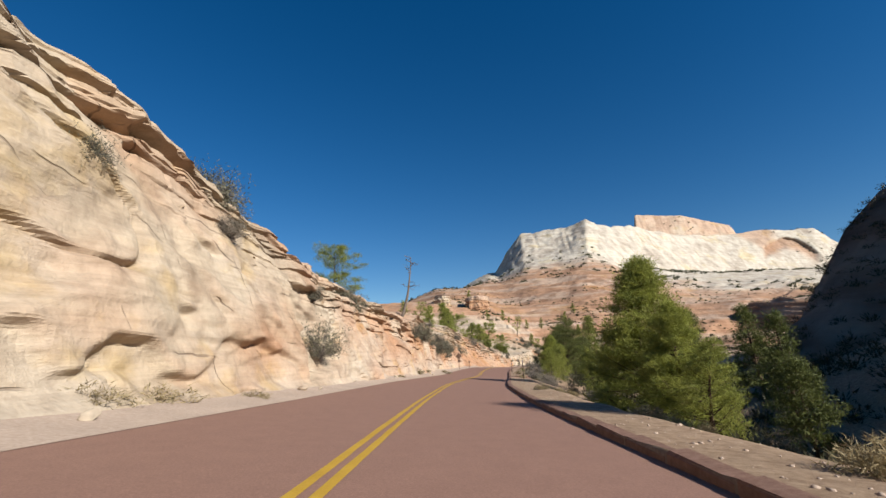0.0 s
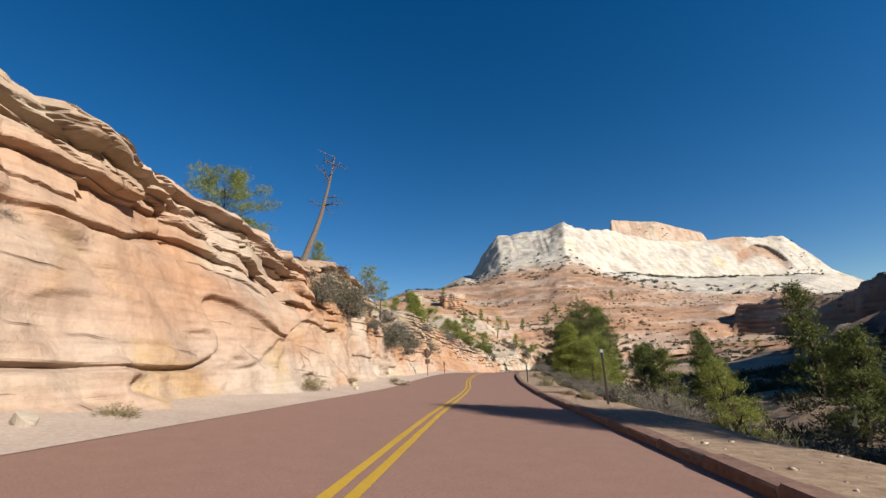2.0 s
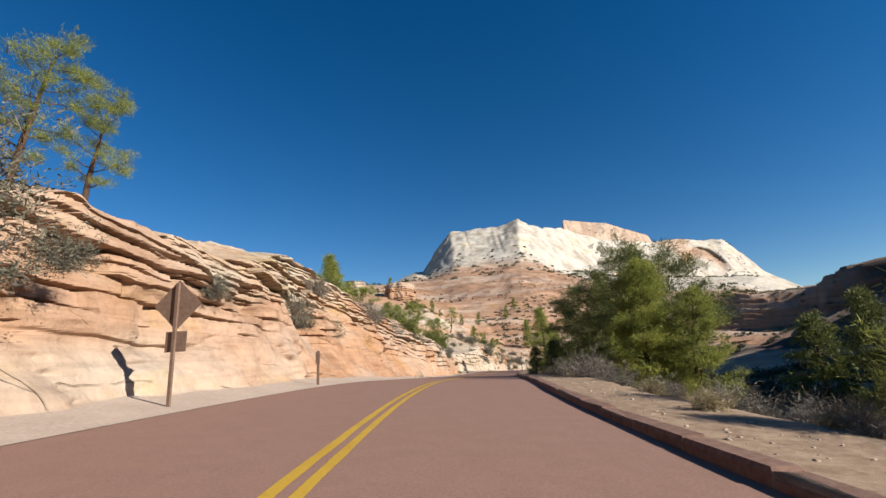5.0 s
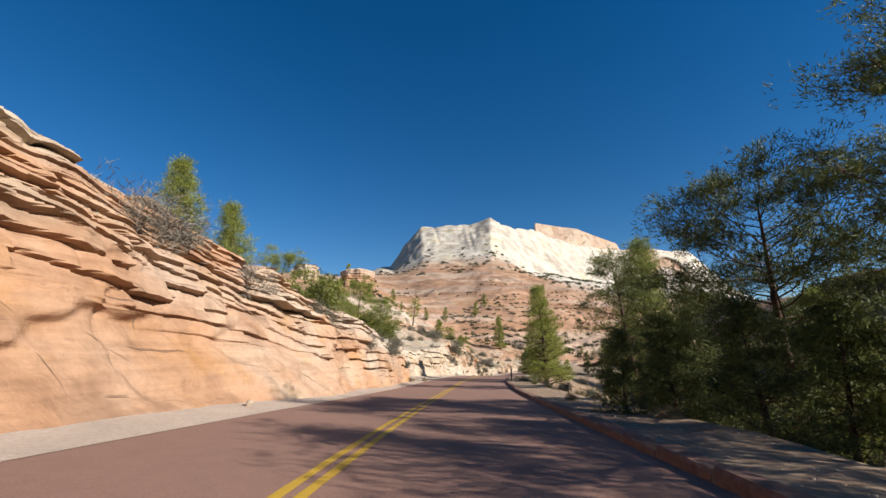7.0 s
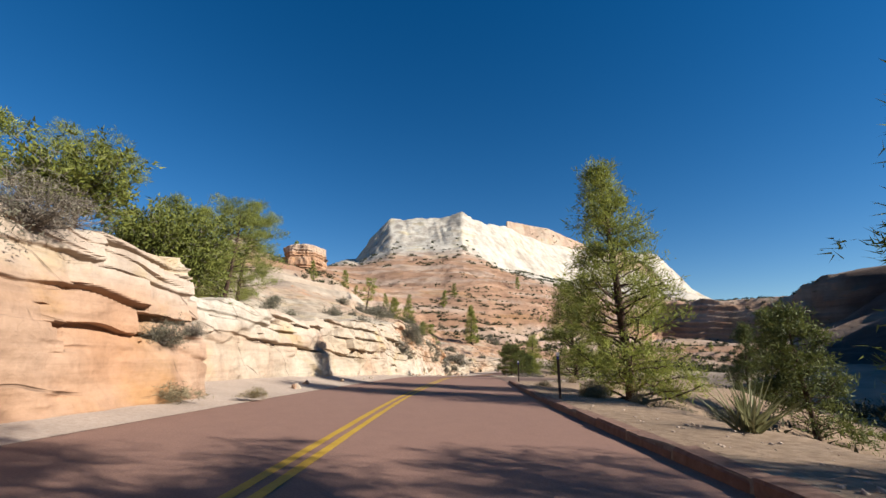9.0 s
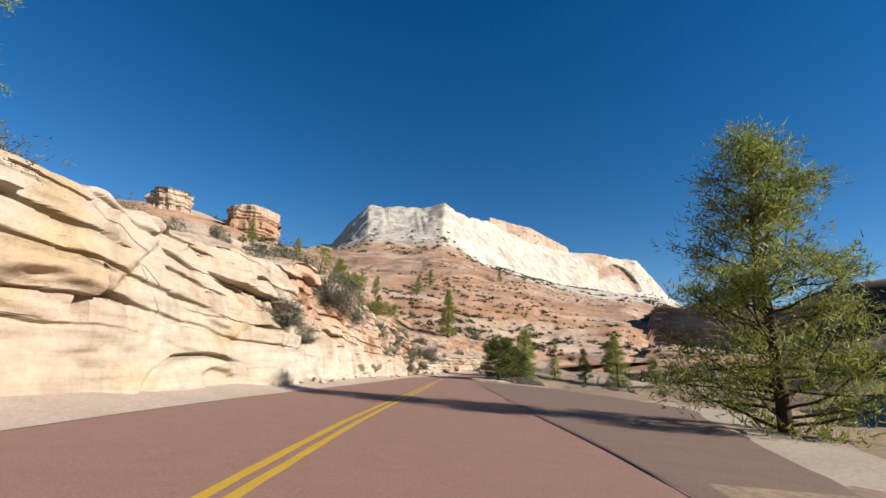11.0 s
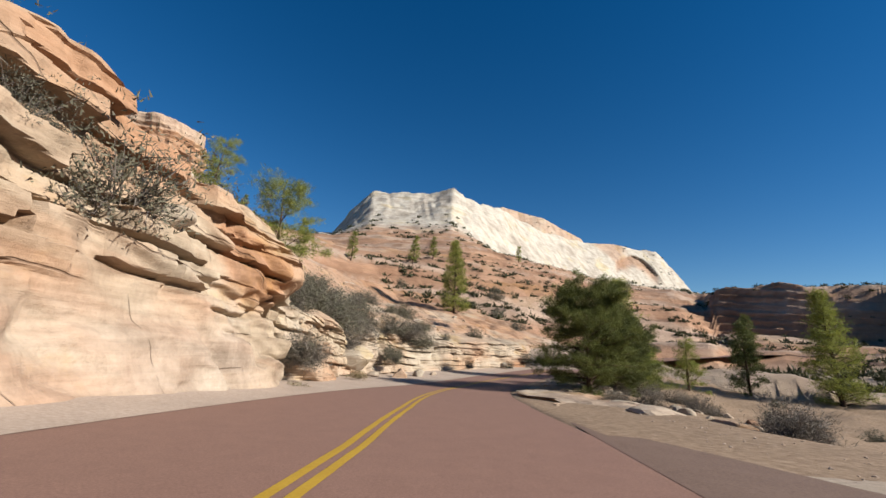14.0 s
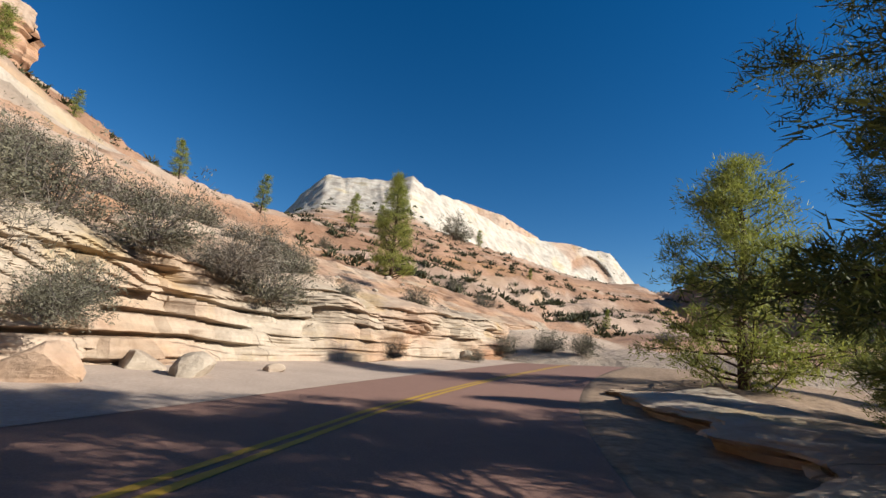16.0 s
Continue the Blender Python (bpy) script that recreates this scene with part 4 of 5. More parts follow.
# ---- pines: kind, x, y, height, turn ----
for kind, x, y, height, turn in (("full", 13.6, 6.4, 7.0 - drop(13.6, 6.4), 160), ("full", 13.8, 33.7, 7.4 - drop(13.8, 33.7), 20), ("full", 13.6, 28.2, 3.6 - drop(13.6, 28.2), 100), ("bushy", 12.6, 23.8, 1.2 - drop(12.6, 23.8), 200), ("young", 15.5, 51.5, 4.2, 40), ("young", 15.0, 68.5, 5.2, 200), ("full", 17.2, 81.6, 3.7 - drop(17.2, 81.6), 60), ("bushy", 18.6, 80.5, 2.0 - drop(18.6, 80.5), 150),
                                 ("bushy", 13.5, 64.5, 4.4, 310), ("open", 21.6, 92.2, 10.8, 15), ("spread", 22.8, 97.5, 8.0, 80), ("spread", 21.4, 87.8, 4.8 - drop(21.4, 87.8), 140), ("open", 29.0, 112.7, 5.6 - drop(29.0, 112.7), 200), ("full", 29.0, 101.0, 7.5, 260), ("shade_cone", 33.0, 112.0, 9.5, 120),
                                 ("cone", 35.6, 120.8, 9.5 - drop(35.6, 120.8), 300), ("cone", 31.2, 131.0, 10.5, 10), ("shade_bush", 19.8, 98.5, 3.2, 30), ("shade_bush", 22.4, 101.5, 3.6, 80), ("shade_bush", 25.0, 96.0, 3.2, 200), ("shade_bush", 19.5, 89.0, 2.8, 120), ("shade_bush", 17.6, 93.6, 2.6, 10), ("shade_bush", 18.4, 90.6, 2.4, 160), ("shade_bush", 20.2, 94.2, 3.6, 220), ("shade_bush", 17.4, 97.4, 2.2, 290)):
    pine(kind, x, y, height, turn)
for kind, x, y, height, turn in (("full", 69.2, 210.8, 5.3, 170), ("bushy", 72.5, 217.5, 9.0, 250), ("cone", 88.0, 209.0, 9.5, 30), ("shade_cone", 84.5, 214.0, 6.5, 90), ("shade_cone", 100.0, 226.0, 7.5, 200),
                                 ("young", 93.0, 205.0, 5.0, 10), ("bushy", 40.2, 148.5, 8.0, 75), ("young", 78.0, 214.5, 4.4, 120)):
    pine(kind, x, y, height, turn)
pine("cone", 71.0, 254.5, 12.8, 0, wide=0.85)
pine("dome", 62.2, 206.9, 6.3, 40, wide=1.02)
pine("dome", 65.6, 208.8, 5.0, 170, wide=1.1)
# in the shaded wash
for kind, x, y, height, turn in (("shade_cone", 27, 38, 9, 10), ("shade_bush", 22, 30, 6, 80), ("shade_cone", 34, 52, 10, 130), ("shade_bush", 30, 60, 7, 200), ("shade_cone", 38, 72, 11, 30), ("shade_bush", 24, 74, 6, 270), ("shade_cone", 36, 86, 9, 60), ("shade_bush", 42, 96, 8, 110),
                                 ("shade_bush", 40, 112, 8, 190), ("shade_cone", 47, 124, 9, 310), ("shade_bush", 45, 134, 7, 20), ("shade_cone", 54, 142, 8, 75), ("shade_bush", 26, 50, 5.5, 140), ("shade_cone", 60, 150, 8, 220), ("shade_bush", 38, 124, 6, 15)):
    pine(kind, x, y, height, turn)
# on the hill over the cliff: kind, x, y, the top's height, turn, lean
for kind, x, y, top, turn, lean in (("hill_spread", -19.5, 72.5, 19.5, 30, (0, 6)), ("young", -6.2, 58.5, 7.6, 0, (0, 0)), ("cone", -0.8, 118.5, 13.4, 50, (0, 2)), ("sparse", -3.9, 76.1, 8.6, 0, (0, 4)), ("sparse", -5.9, 75.8, 10.2, 90, (0, 12)),
                                    ("cone", -1.6, 139.9, 17.4, 80, (0, 0)), ("hill_spread", 0.8, 156.0, 14.6, 140, (0, 5)), ("bushy", 9.8, 158.0, 11.3, 20, (0, 3)), ("hill_spread", 12.6, 160.5, 11.6, 250, (0, 0)), ("bushy", 6.3, 158.5, 11.9, 200, (0, 0)),
                                    ("hill_spread", 14.6, 141.2, 6.3, 10, (0, 8)), ("bushy", 34.0, 196.2, 8.6, 100, (0, 4)), ("bushy", 38.4, 193.0, 4.3, 300, (0, 5)), ("hill_spread", 35.1, 192.7, 6.3, 250, (0, 8)), ("hill_spread", 43.9, 210.3, 4.7, 60, (0, 5)),
                                    ("sparse", 34.1, 239.6, 19.3, 90, (-4, 10)), ("slim", 34.3, 271.5, 22.2, 20, (0, 6)), ("slim", -9.0, 160.0, 19.0, 120, (0, 0))):
    pine(kind, x, y, max(2.2, top - drop(x, y)), turn, lean)
# far down the valley
for x, y, height, turn in ((155, 388, 9, 0), (57, 288, 7, 40), (75, 300, 8, 90), (30, 262, 7, 200), (46, 275, 6, 260), (90, 330, 8, 10), (110, 262, 3.5, 75), (122, 300, 3.5, 130), (20, 245, 6, 320), (140, 240, 4, 20), (165, 250, 4, 60), (12, 300, 9, 110)):
    pine("slim", x, y, height, turn)


# ---- the dead pine ----
def dead_pine():
    rng = np.random.default_rng(31)
    tree = new("dead_tree")
    trunk = branch(rng, (0, 0, -0.4), (0.3, 0.35, 1), 9.2, 0.1, 0.04, 12)
    chunks = [tube(trunk, 0.2 * (1 - np.linspace(0, 1, 13) * 0.85), 8)]
    ob = new("trunk", tri_mesh("trunk", chunks, grey_wood))
    ob.parent = tree
    for n in range(15):
        k = int(rng.integers(6, 13))
        az = rng.uniform(0, 6.283)
        limb = branch(rng, trunk[k], (np.cos(az), np.sin(az), rng.uniform(-0.2, 0.7)), rng.uniform(0.5, 1.5), 0, 0.3, 5)
        twigs = [tube(limb, np.linspace(0.045, 0.012, 6), 4)]
        for q in (2, 3, 4):
            twigs.append(tube(branch(rng, limb[q], rng.normal(size=3), rng.uniform(0.2, 0.5), 0, 0.3, 3), np.linspace(0.016, 0.005, 4), 3))
        ob = new("limb", tri_mesh("limb", twigs, grey_wood))
        ob.parent = tree
    tree.location = (-6.0, 53.7, drop(-6.0, 53.7))
    return tagged(tree, "leaning dead pine snag with broken grey limbs", "tree")


dead_pine()

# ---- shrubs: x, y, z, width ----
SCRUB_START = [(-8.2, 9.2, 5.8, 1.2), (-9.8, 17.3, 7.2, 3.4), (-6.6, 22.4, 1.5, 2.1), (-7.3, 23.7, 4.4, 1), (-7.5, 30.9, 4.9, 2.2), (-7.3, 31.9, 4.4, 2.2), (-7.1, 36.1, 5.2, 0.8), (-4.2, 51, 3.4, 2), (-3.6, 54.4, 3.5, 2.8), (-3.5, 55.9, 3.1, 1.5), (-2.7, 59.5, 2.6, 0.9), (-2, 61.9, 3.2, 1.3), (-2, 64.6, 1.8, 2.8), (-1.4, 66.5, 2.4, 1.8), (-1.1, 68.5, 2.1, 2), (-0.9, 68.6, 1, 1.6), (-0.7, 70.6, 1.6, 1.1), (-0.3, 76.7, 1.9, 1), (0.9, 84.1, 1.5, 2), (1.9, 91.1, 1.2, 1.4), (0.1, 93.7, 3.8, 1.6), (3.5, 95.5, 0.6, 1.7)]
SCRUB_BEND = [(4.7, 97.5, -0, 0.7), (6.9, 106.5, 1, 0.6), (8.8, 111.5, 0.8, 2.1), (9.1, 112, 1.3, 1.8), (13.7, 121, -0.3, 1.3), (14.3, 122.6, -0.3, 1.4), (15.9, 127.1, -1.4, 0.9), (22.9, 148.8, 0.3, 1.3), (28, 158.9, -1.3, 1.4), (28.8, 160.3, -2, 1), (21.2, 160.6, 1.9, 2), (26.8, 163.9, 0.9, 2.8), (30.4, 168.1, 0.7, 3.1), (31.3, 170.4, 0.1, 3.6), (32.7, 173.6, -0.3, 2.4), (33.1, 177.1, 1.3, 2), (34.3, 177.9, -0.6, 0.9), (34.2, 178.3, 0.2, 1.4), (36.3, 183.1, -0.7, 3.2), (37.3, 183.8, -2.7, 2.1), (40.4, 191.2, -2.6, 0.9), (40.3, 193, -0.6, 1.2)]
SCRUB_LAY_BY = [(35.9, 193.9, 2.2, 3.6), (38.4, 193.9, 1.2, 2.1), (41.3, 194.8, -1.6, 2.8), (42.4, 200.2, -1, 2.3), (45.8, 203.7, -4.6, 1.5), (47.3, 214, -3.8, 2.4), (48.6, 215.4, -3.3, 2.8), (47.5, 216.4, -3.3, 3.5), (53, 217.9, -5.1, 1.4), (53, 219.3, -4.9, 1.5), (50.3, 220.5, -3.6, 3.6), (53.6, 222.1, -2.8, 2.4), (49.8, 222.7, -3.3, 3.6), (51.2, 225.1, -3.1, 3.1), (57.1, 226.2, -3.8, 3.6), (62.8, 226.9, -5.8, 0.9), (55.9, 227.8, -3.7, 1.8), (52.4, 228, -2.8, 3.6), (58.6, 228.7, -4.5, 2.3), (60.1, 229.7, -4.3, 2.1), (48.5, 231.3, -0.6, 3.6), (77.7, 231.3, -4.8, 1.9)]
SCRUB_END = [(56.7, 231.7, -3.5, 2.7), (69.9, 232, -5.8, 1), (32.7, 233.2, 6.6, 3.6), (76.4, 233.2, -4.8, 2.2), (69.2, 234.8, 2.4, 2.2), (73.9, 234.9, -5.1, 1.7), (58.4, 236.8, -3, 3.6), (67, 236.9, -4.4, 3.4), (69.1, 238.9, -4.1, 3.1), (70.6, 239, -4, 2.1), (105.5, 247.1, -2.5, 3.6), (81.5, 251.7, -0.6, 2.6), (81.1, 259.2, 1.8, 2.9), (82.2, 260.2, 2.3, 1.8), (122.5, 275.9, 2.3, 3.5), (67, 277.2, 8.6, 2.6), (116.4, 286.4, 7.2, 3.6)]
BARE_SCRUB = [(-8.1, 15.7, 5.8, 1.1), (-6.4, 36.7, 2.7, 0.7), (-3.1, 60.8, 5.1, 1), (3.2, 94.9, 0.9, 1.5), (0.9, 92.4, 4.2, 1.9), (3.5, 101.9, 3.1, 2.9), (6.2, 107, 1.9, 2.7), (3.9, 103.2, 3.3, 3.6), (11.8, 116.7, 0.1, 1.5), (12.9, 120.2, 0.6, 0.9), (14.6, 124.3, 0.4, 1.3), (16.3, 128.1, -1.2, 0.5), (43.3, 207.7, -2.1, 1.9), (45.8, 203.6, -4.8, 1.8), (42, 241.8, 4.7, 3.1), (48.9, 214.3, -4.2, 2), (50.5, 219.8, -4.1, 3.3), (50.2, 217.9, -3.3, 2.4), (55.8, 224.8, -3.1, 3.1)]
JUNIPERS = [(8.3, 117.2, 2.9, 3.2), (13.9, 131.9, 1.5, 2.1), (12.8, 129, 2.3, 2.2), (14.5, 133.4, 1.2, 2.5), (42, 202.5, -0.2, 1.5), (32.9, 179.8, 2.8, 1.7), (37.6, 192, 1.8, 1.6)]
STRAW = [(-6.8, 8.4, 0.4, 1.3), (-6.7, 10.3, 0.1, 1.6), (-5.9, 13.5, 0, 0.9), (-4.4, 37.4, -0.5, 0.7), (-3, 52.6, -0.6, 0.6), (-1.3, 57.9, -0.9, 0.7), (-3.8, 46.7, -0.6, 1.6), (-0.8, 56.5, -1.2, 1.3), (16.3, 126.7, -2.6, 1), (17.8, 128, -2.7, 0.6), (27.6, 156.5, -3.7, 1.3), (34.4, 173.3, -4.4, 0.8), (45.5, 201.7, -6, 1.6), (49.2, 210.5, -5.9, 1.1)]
SCRUB = [make_shrub(40 + n, "shrub", "grey-green desert shrub rooted in the sandstone", "shrub", "shrubs on the cliff", 50, 12, scrub_leaf, (0.058, 0.017), tall=0.75 + 0.1 * n) for n in range(4)]
LIGHT = [make_shrub(46 + n, "shrub", "grey-green desert shrub on the bank of the wash", "shrub", "shrubs by the wash", 26, 10, scrub_leaf, (0.1, 0.022)) for n in range(2)]
BARE = [make_shrub(50 + n, "shrub", "leafless grey desert shrub with fine twigs", "shrub", "bare shrubs", 60, 8, bare_twig, (0.15, 0.009)) for n in range(2)]
JUNIPER = make_shrub(60, "juniper_bush", "bright green juniper bush on the rock", "shrub", "junipers", 50, 16, juniper_leaf, (0.085, 0.03), 1.2)
TUFT = make_shrub(61, "grass_clump", "dry straw-coloured grass clump at the cliff foot", "grass", "grass clumps", 26, 8, straw, (0.16, 0.018), 0.7, straw)
done = set()


def plant(kinds, rows, squash=(0.8, 1.0)):
    for n, (x, y, z, size) in enumerate(rows):
        size = min(size, 2.7)
        ob = kinds[n % len(kinds)]
        put(ob, (x, y, z), size, None, 0.05 * size, random.uniform(*squash), fresh=ob.name not in done)
        done.add(ob.name)


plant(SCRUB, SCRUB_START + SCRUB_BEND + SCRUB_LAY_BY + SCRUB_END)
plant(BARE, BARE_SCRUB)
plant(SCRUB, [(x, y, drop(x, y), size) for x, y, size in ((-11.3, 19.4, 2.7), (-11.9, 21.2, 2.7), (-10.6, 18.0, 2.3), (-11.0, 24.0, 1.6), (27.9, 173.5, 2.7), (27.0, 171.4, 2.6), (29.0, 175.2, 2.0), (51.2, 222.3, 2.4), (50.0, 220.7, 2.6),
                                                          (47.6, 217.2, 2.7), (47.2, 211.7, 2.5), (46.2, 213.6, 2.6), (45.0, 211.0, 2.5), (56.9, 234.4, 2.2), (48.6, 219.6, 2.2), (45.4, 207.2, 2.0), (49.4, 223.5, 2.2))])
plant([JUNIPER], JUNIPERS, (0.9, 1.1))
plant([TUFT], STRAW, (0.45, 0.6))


# ---- verge plants and litter ----
def verge_rows(seed, count, s0, s1, lat0, lat1, size0, size1):
    rng = random.Random(seed)
    rows = []
    for _ in range(count):
        place = spot(rng.uniform(s0, s1), rng.uniform(lat0, lat1) ** 1.0)
        rows.append((place.x, place.y, place.z, rng.uniform(size0, size1)))
    return rows


plant(BARE, verge_rows(1, 26, 44, 96, 4.2, 7.0, 0.7, 1.7))
plant([TUFT], verge_rows(2, 46, 2, 146, 3.6, 6.2, 0.35, 0.8), (0.6, 1.0))
plant(LIGHT, verge_rows(3, 40, 6, 150, 5.5, 12, 0.6, 1.6))
plant(LIGHT, verge_rows(4, 26, 150, 235, 14, 34, 0.7, 1.8))
plant(SCRUB, verge_rows(6, 30, 198, 244, -24, -9.5, 1.0, 2.2))
plant(BARE, verge_rows(7, 22, 196, 244, -22, -9, 1.0, 2.2))
plant(LIGHT, verge_rows(8, 16, 150, 198, -20, -11.5, 0.9, 1.9))
plant(BARE, verge_rows(5, 12, 204, 226, 6, 12, 0.8, 1.6))


def make_yucca():
    rng = np.random.default_rng(71)
    yucca = new("yucca")
    n = 90
    ways = rng.normal(size=(n, 3)) * np.array([0.55, 0.55, 0.2]) + np.array([0, 0, 0.8])
    ob = new("foliage", tri_mesh("foliage", [blades(rng, rng.normal(size=(n, 3)) * 0.06, ways, 1, 0.95, 0.05, 0.02)], yucca_leaf))
    ob.parent = yucca
    return tagged(yucca, "spiky pale green yucca on the verge", "plant", "yuccas")


YUCCA = make_yucca()
for n, (s, lat, size) in enumerate(((125.5, 4.6, 1.0), (57.5, 4.6, 0.6), (60.5, 4.9, 0.8), (63.5, 4.4, 0.5), (91, 4.8, 1.0), (119, 4.9, 0.6))):
    put(YUCCA, spot(s, lat), size, n * 70, 0.03, fresh=n == 0)


# ---- rocks ----
def rock_mesh(seed, material_, sharp=0.35):
    """A broken angular block about one metre across."""
    rng = np.random.default_rng(seed)
    bm = bmesh.new()
    bmesh.ops.create_icosphere(bm, subdivisions=3, radius=0.55)
    cuts = rng.normal(size=(9, 3))
    cuts /= np.linalg.norm(cuts, axis=1)[:, None]
    reach = rng.uniform(0.28, 0.5, 9)
    for v in bm.verts:
        p = np.array(v.co)
        for c, r in zip(cuts, reach):
            over = p @ c - r
            if over > 0:
                p = p - c * over * (1 - sharp * 0.2)
        p = p * (1 + 0.05 * noise.noise(Vector(p) * 4))
        v.co = p
    mesh = bpy.data.meshes.new("boulder")
    bm.to_mesh(mesh)
    bm.free()
    for key, value in (("iron", rng.uniform(-0.15, 0.2)), ("bleach", rng.uniform(0.1, 0.4))):
        layer = mesh.attributes.new(key, "FLOAT", "POINT")
        layer.data.foreach_set("value", np.full(len(mesh.vertices), value, dtype=np.float32))
    mesh.materials.append(material_)
    return mesh


ROCKS = [rock_mesh(80 + n, rock_cliff) for n in range(5)]


def boulder(mesh, place, size, squash, turn, label="tan sandstone block lying on the slope"):
    ob = new("boulder", mesh)
    ob.matrix_basis = Matrix.Translation(Vector(place)) @ pose(0, 0, 0, turn * 0.11, turn * 0.07, turn) @ Matrix.Diagonal((size, size * 0.8, size * squash, 1))
    return tagged(ob, label, "boulder", "fallen blocks")


boulder(ROCKS[0], spot(218.5, -9.3) + Vector((0, 0, 0.4)), 2.6, 0.7, 15, "large pale sandstone block perched on the cut")
rng = random.Random(9)
for n in range(46):
    s = rng.uniform(196, 250)
    size = rng.uniform(0.4, 1.5)
    place = spot(s, -rng.uniform(6.6, 24))
    boulder(ROCKS[n % 5], place + Vector((0, 0, 0.1 * size)), size, rng.uniform(0.5, 0.8), rng.uniform(0, 360))
for n in range(26):
    s = rng.choice((rng.uniform(0, 128), rng.uniform(130, 200)))
    size = rng.uniform(0.15, 0.4)
    boulder(ROCKS[n % 5], spot(s, -rng.uniform(5.6, 6.3)) + Vector((0, 0, 0.05)), size, 0.7, rng.uniform(0, 360), "small fallen stone on the gravel shoulder")
for n in range(16):
    boulder(ROCKS[n % 5], spot(rng.uniform(199, 226), rng.uniform(5.5, 13)), rng.uniform(0.3, 1.0), rng.uniform(0.4, 0.7), rng.uniform(0, 360), "reddish sandstone block on the sandy verge")


for n, (s, lat, size) in enumerate(((223.0, 4.2, 2.6), (226.0, 4.6, 3.0), (229.5, 4.4, 2.8), (233.0, 4.8, 3.0), (208.0, 6.4, 2.2), (210.5, 7.2, 2.4), (206.5, 8.2, 2.0), (213.5, 6.6, 2.4))):
    boulder(ROCKS[n % 5], spot(s, lat) - Vector((0, 0, 0.05)), size, 0.2, 8.0 * n, "flat pale sandstone ledge in the sandy verge")


def litter():
    """Loose stones of the verge, past counting."""
    rng = np.random.default_rng(12)
    base = np.array([[1, 0, 0], [-1, 0, 0], [0, 1, 0], [0, -1, 0], [0, 0, 0.7], [0, 0, -0.7]], float)
    tris = np.array([[0, 2, 4], [2, 1, 4], [1, 3, 4], [3, 0, 4], [2, 0, 5], [1, 2, 5], [3, 1, 5], [0, 3, 5]])
    chunks = []
    for n in range(2600):
        s = rng.uniform(-5, 146) if n < 1900 else rng.uniform(196, 232)
        lat = 2.9 + abs(rng.normal()) * 1.3 if n < 1900 else 4.5 + rng.random() * 7
        p = spot(s, lat)
        size = 0.02 + 0.045 * rng.random() ** 3
        q, _ = np.linalg.qr(rng.normal(size=(3, 3)))
        chunks.append(((base * rng.uniform(0.6, 1.3, (6, 1))) @ q * size * np.array([1, 1, 0.6]) + np.array(p), tris))
    mesh = tri_mesh("verge_stones", chunks, gravel)
    return tagged(new("verge_stones", mesh), "loose pale stones scattered over the verge", "stones", kind="stuff")


litter()


def rock_ledge():
    """A low shelf of bare rock that breaks off beside the road's bend."""
    s = np.arange(208, 233, 0.12)
    shape = np.array([(0.1, -0.15), (0.02, 0.05), (0.12, 0.09), (0.14, 0.13), (-0.06, 0.16), (-0.1, 0.24), (0.02, 0.28), (0.08, 0.33), (0.3, 0.36), (0.7, 0.37), (1.2, 0.36), (1.8, 0.33), (2.5, 0.26), (3.2, 0.12), (3.9, -0.15), (4.6, -0.6)])
    ss, out = np.meshgrid(s, shape[:, 0], indexing="ij")
    up = np.broadcast_to(shape[:, 1], ss.shape)
    tall = 0.42 + 0.36 * vnoise(ss * 0.3, 0 * ss, 0 * ss, 321) * smoothstep(out, -1, 0.4) - 1.2 * (1 - smoothstep(ss, 208, 211)) - 1.2 * smoothstep(ss, 229, 233)
    edge = lerp_table(ss, RIGHT_EDGE) + 1.35 + 0.7 * fbm(ss * 0.45, 0 * ss, 0 * ss, 3, 322) + 0.12 * fbm(ss * 2.5, up * 9, 0 * ss, 2, 323)
    x, y, z = on_road(ss, edge + out)
    z = z + 0.1 + up * np.where(up > 0, tall, 1) + 0.08 * fbm(x * 1.6, y * 1.6, 0 * x, 4, 324) * smoothstep(out, 0.2, 0.6)
    mesh = grid_mesh("rock_ledge", x[:, ::-1], y[:, ::-1], z[:, ::-1], rock_cliff, {"iron": 0.12 - 0.15 * up[:, ::-1], "bleach": 0.1 + 0.9 * np.clip(up[:, ::-1], 0, 1)})
    return tagged(new("rock_ledge", mesh), "low pale sandstone shelf breaking off beside the road", "rock ledge", kind="structure")


rock_ledge()


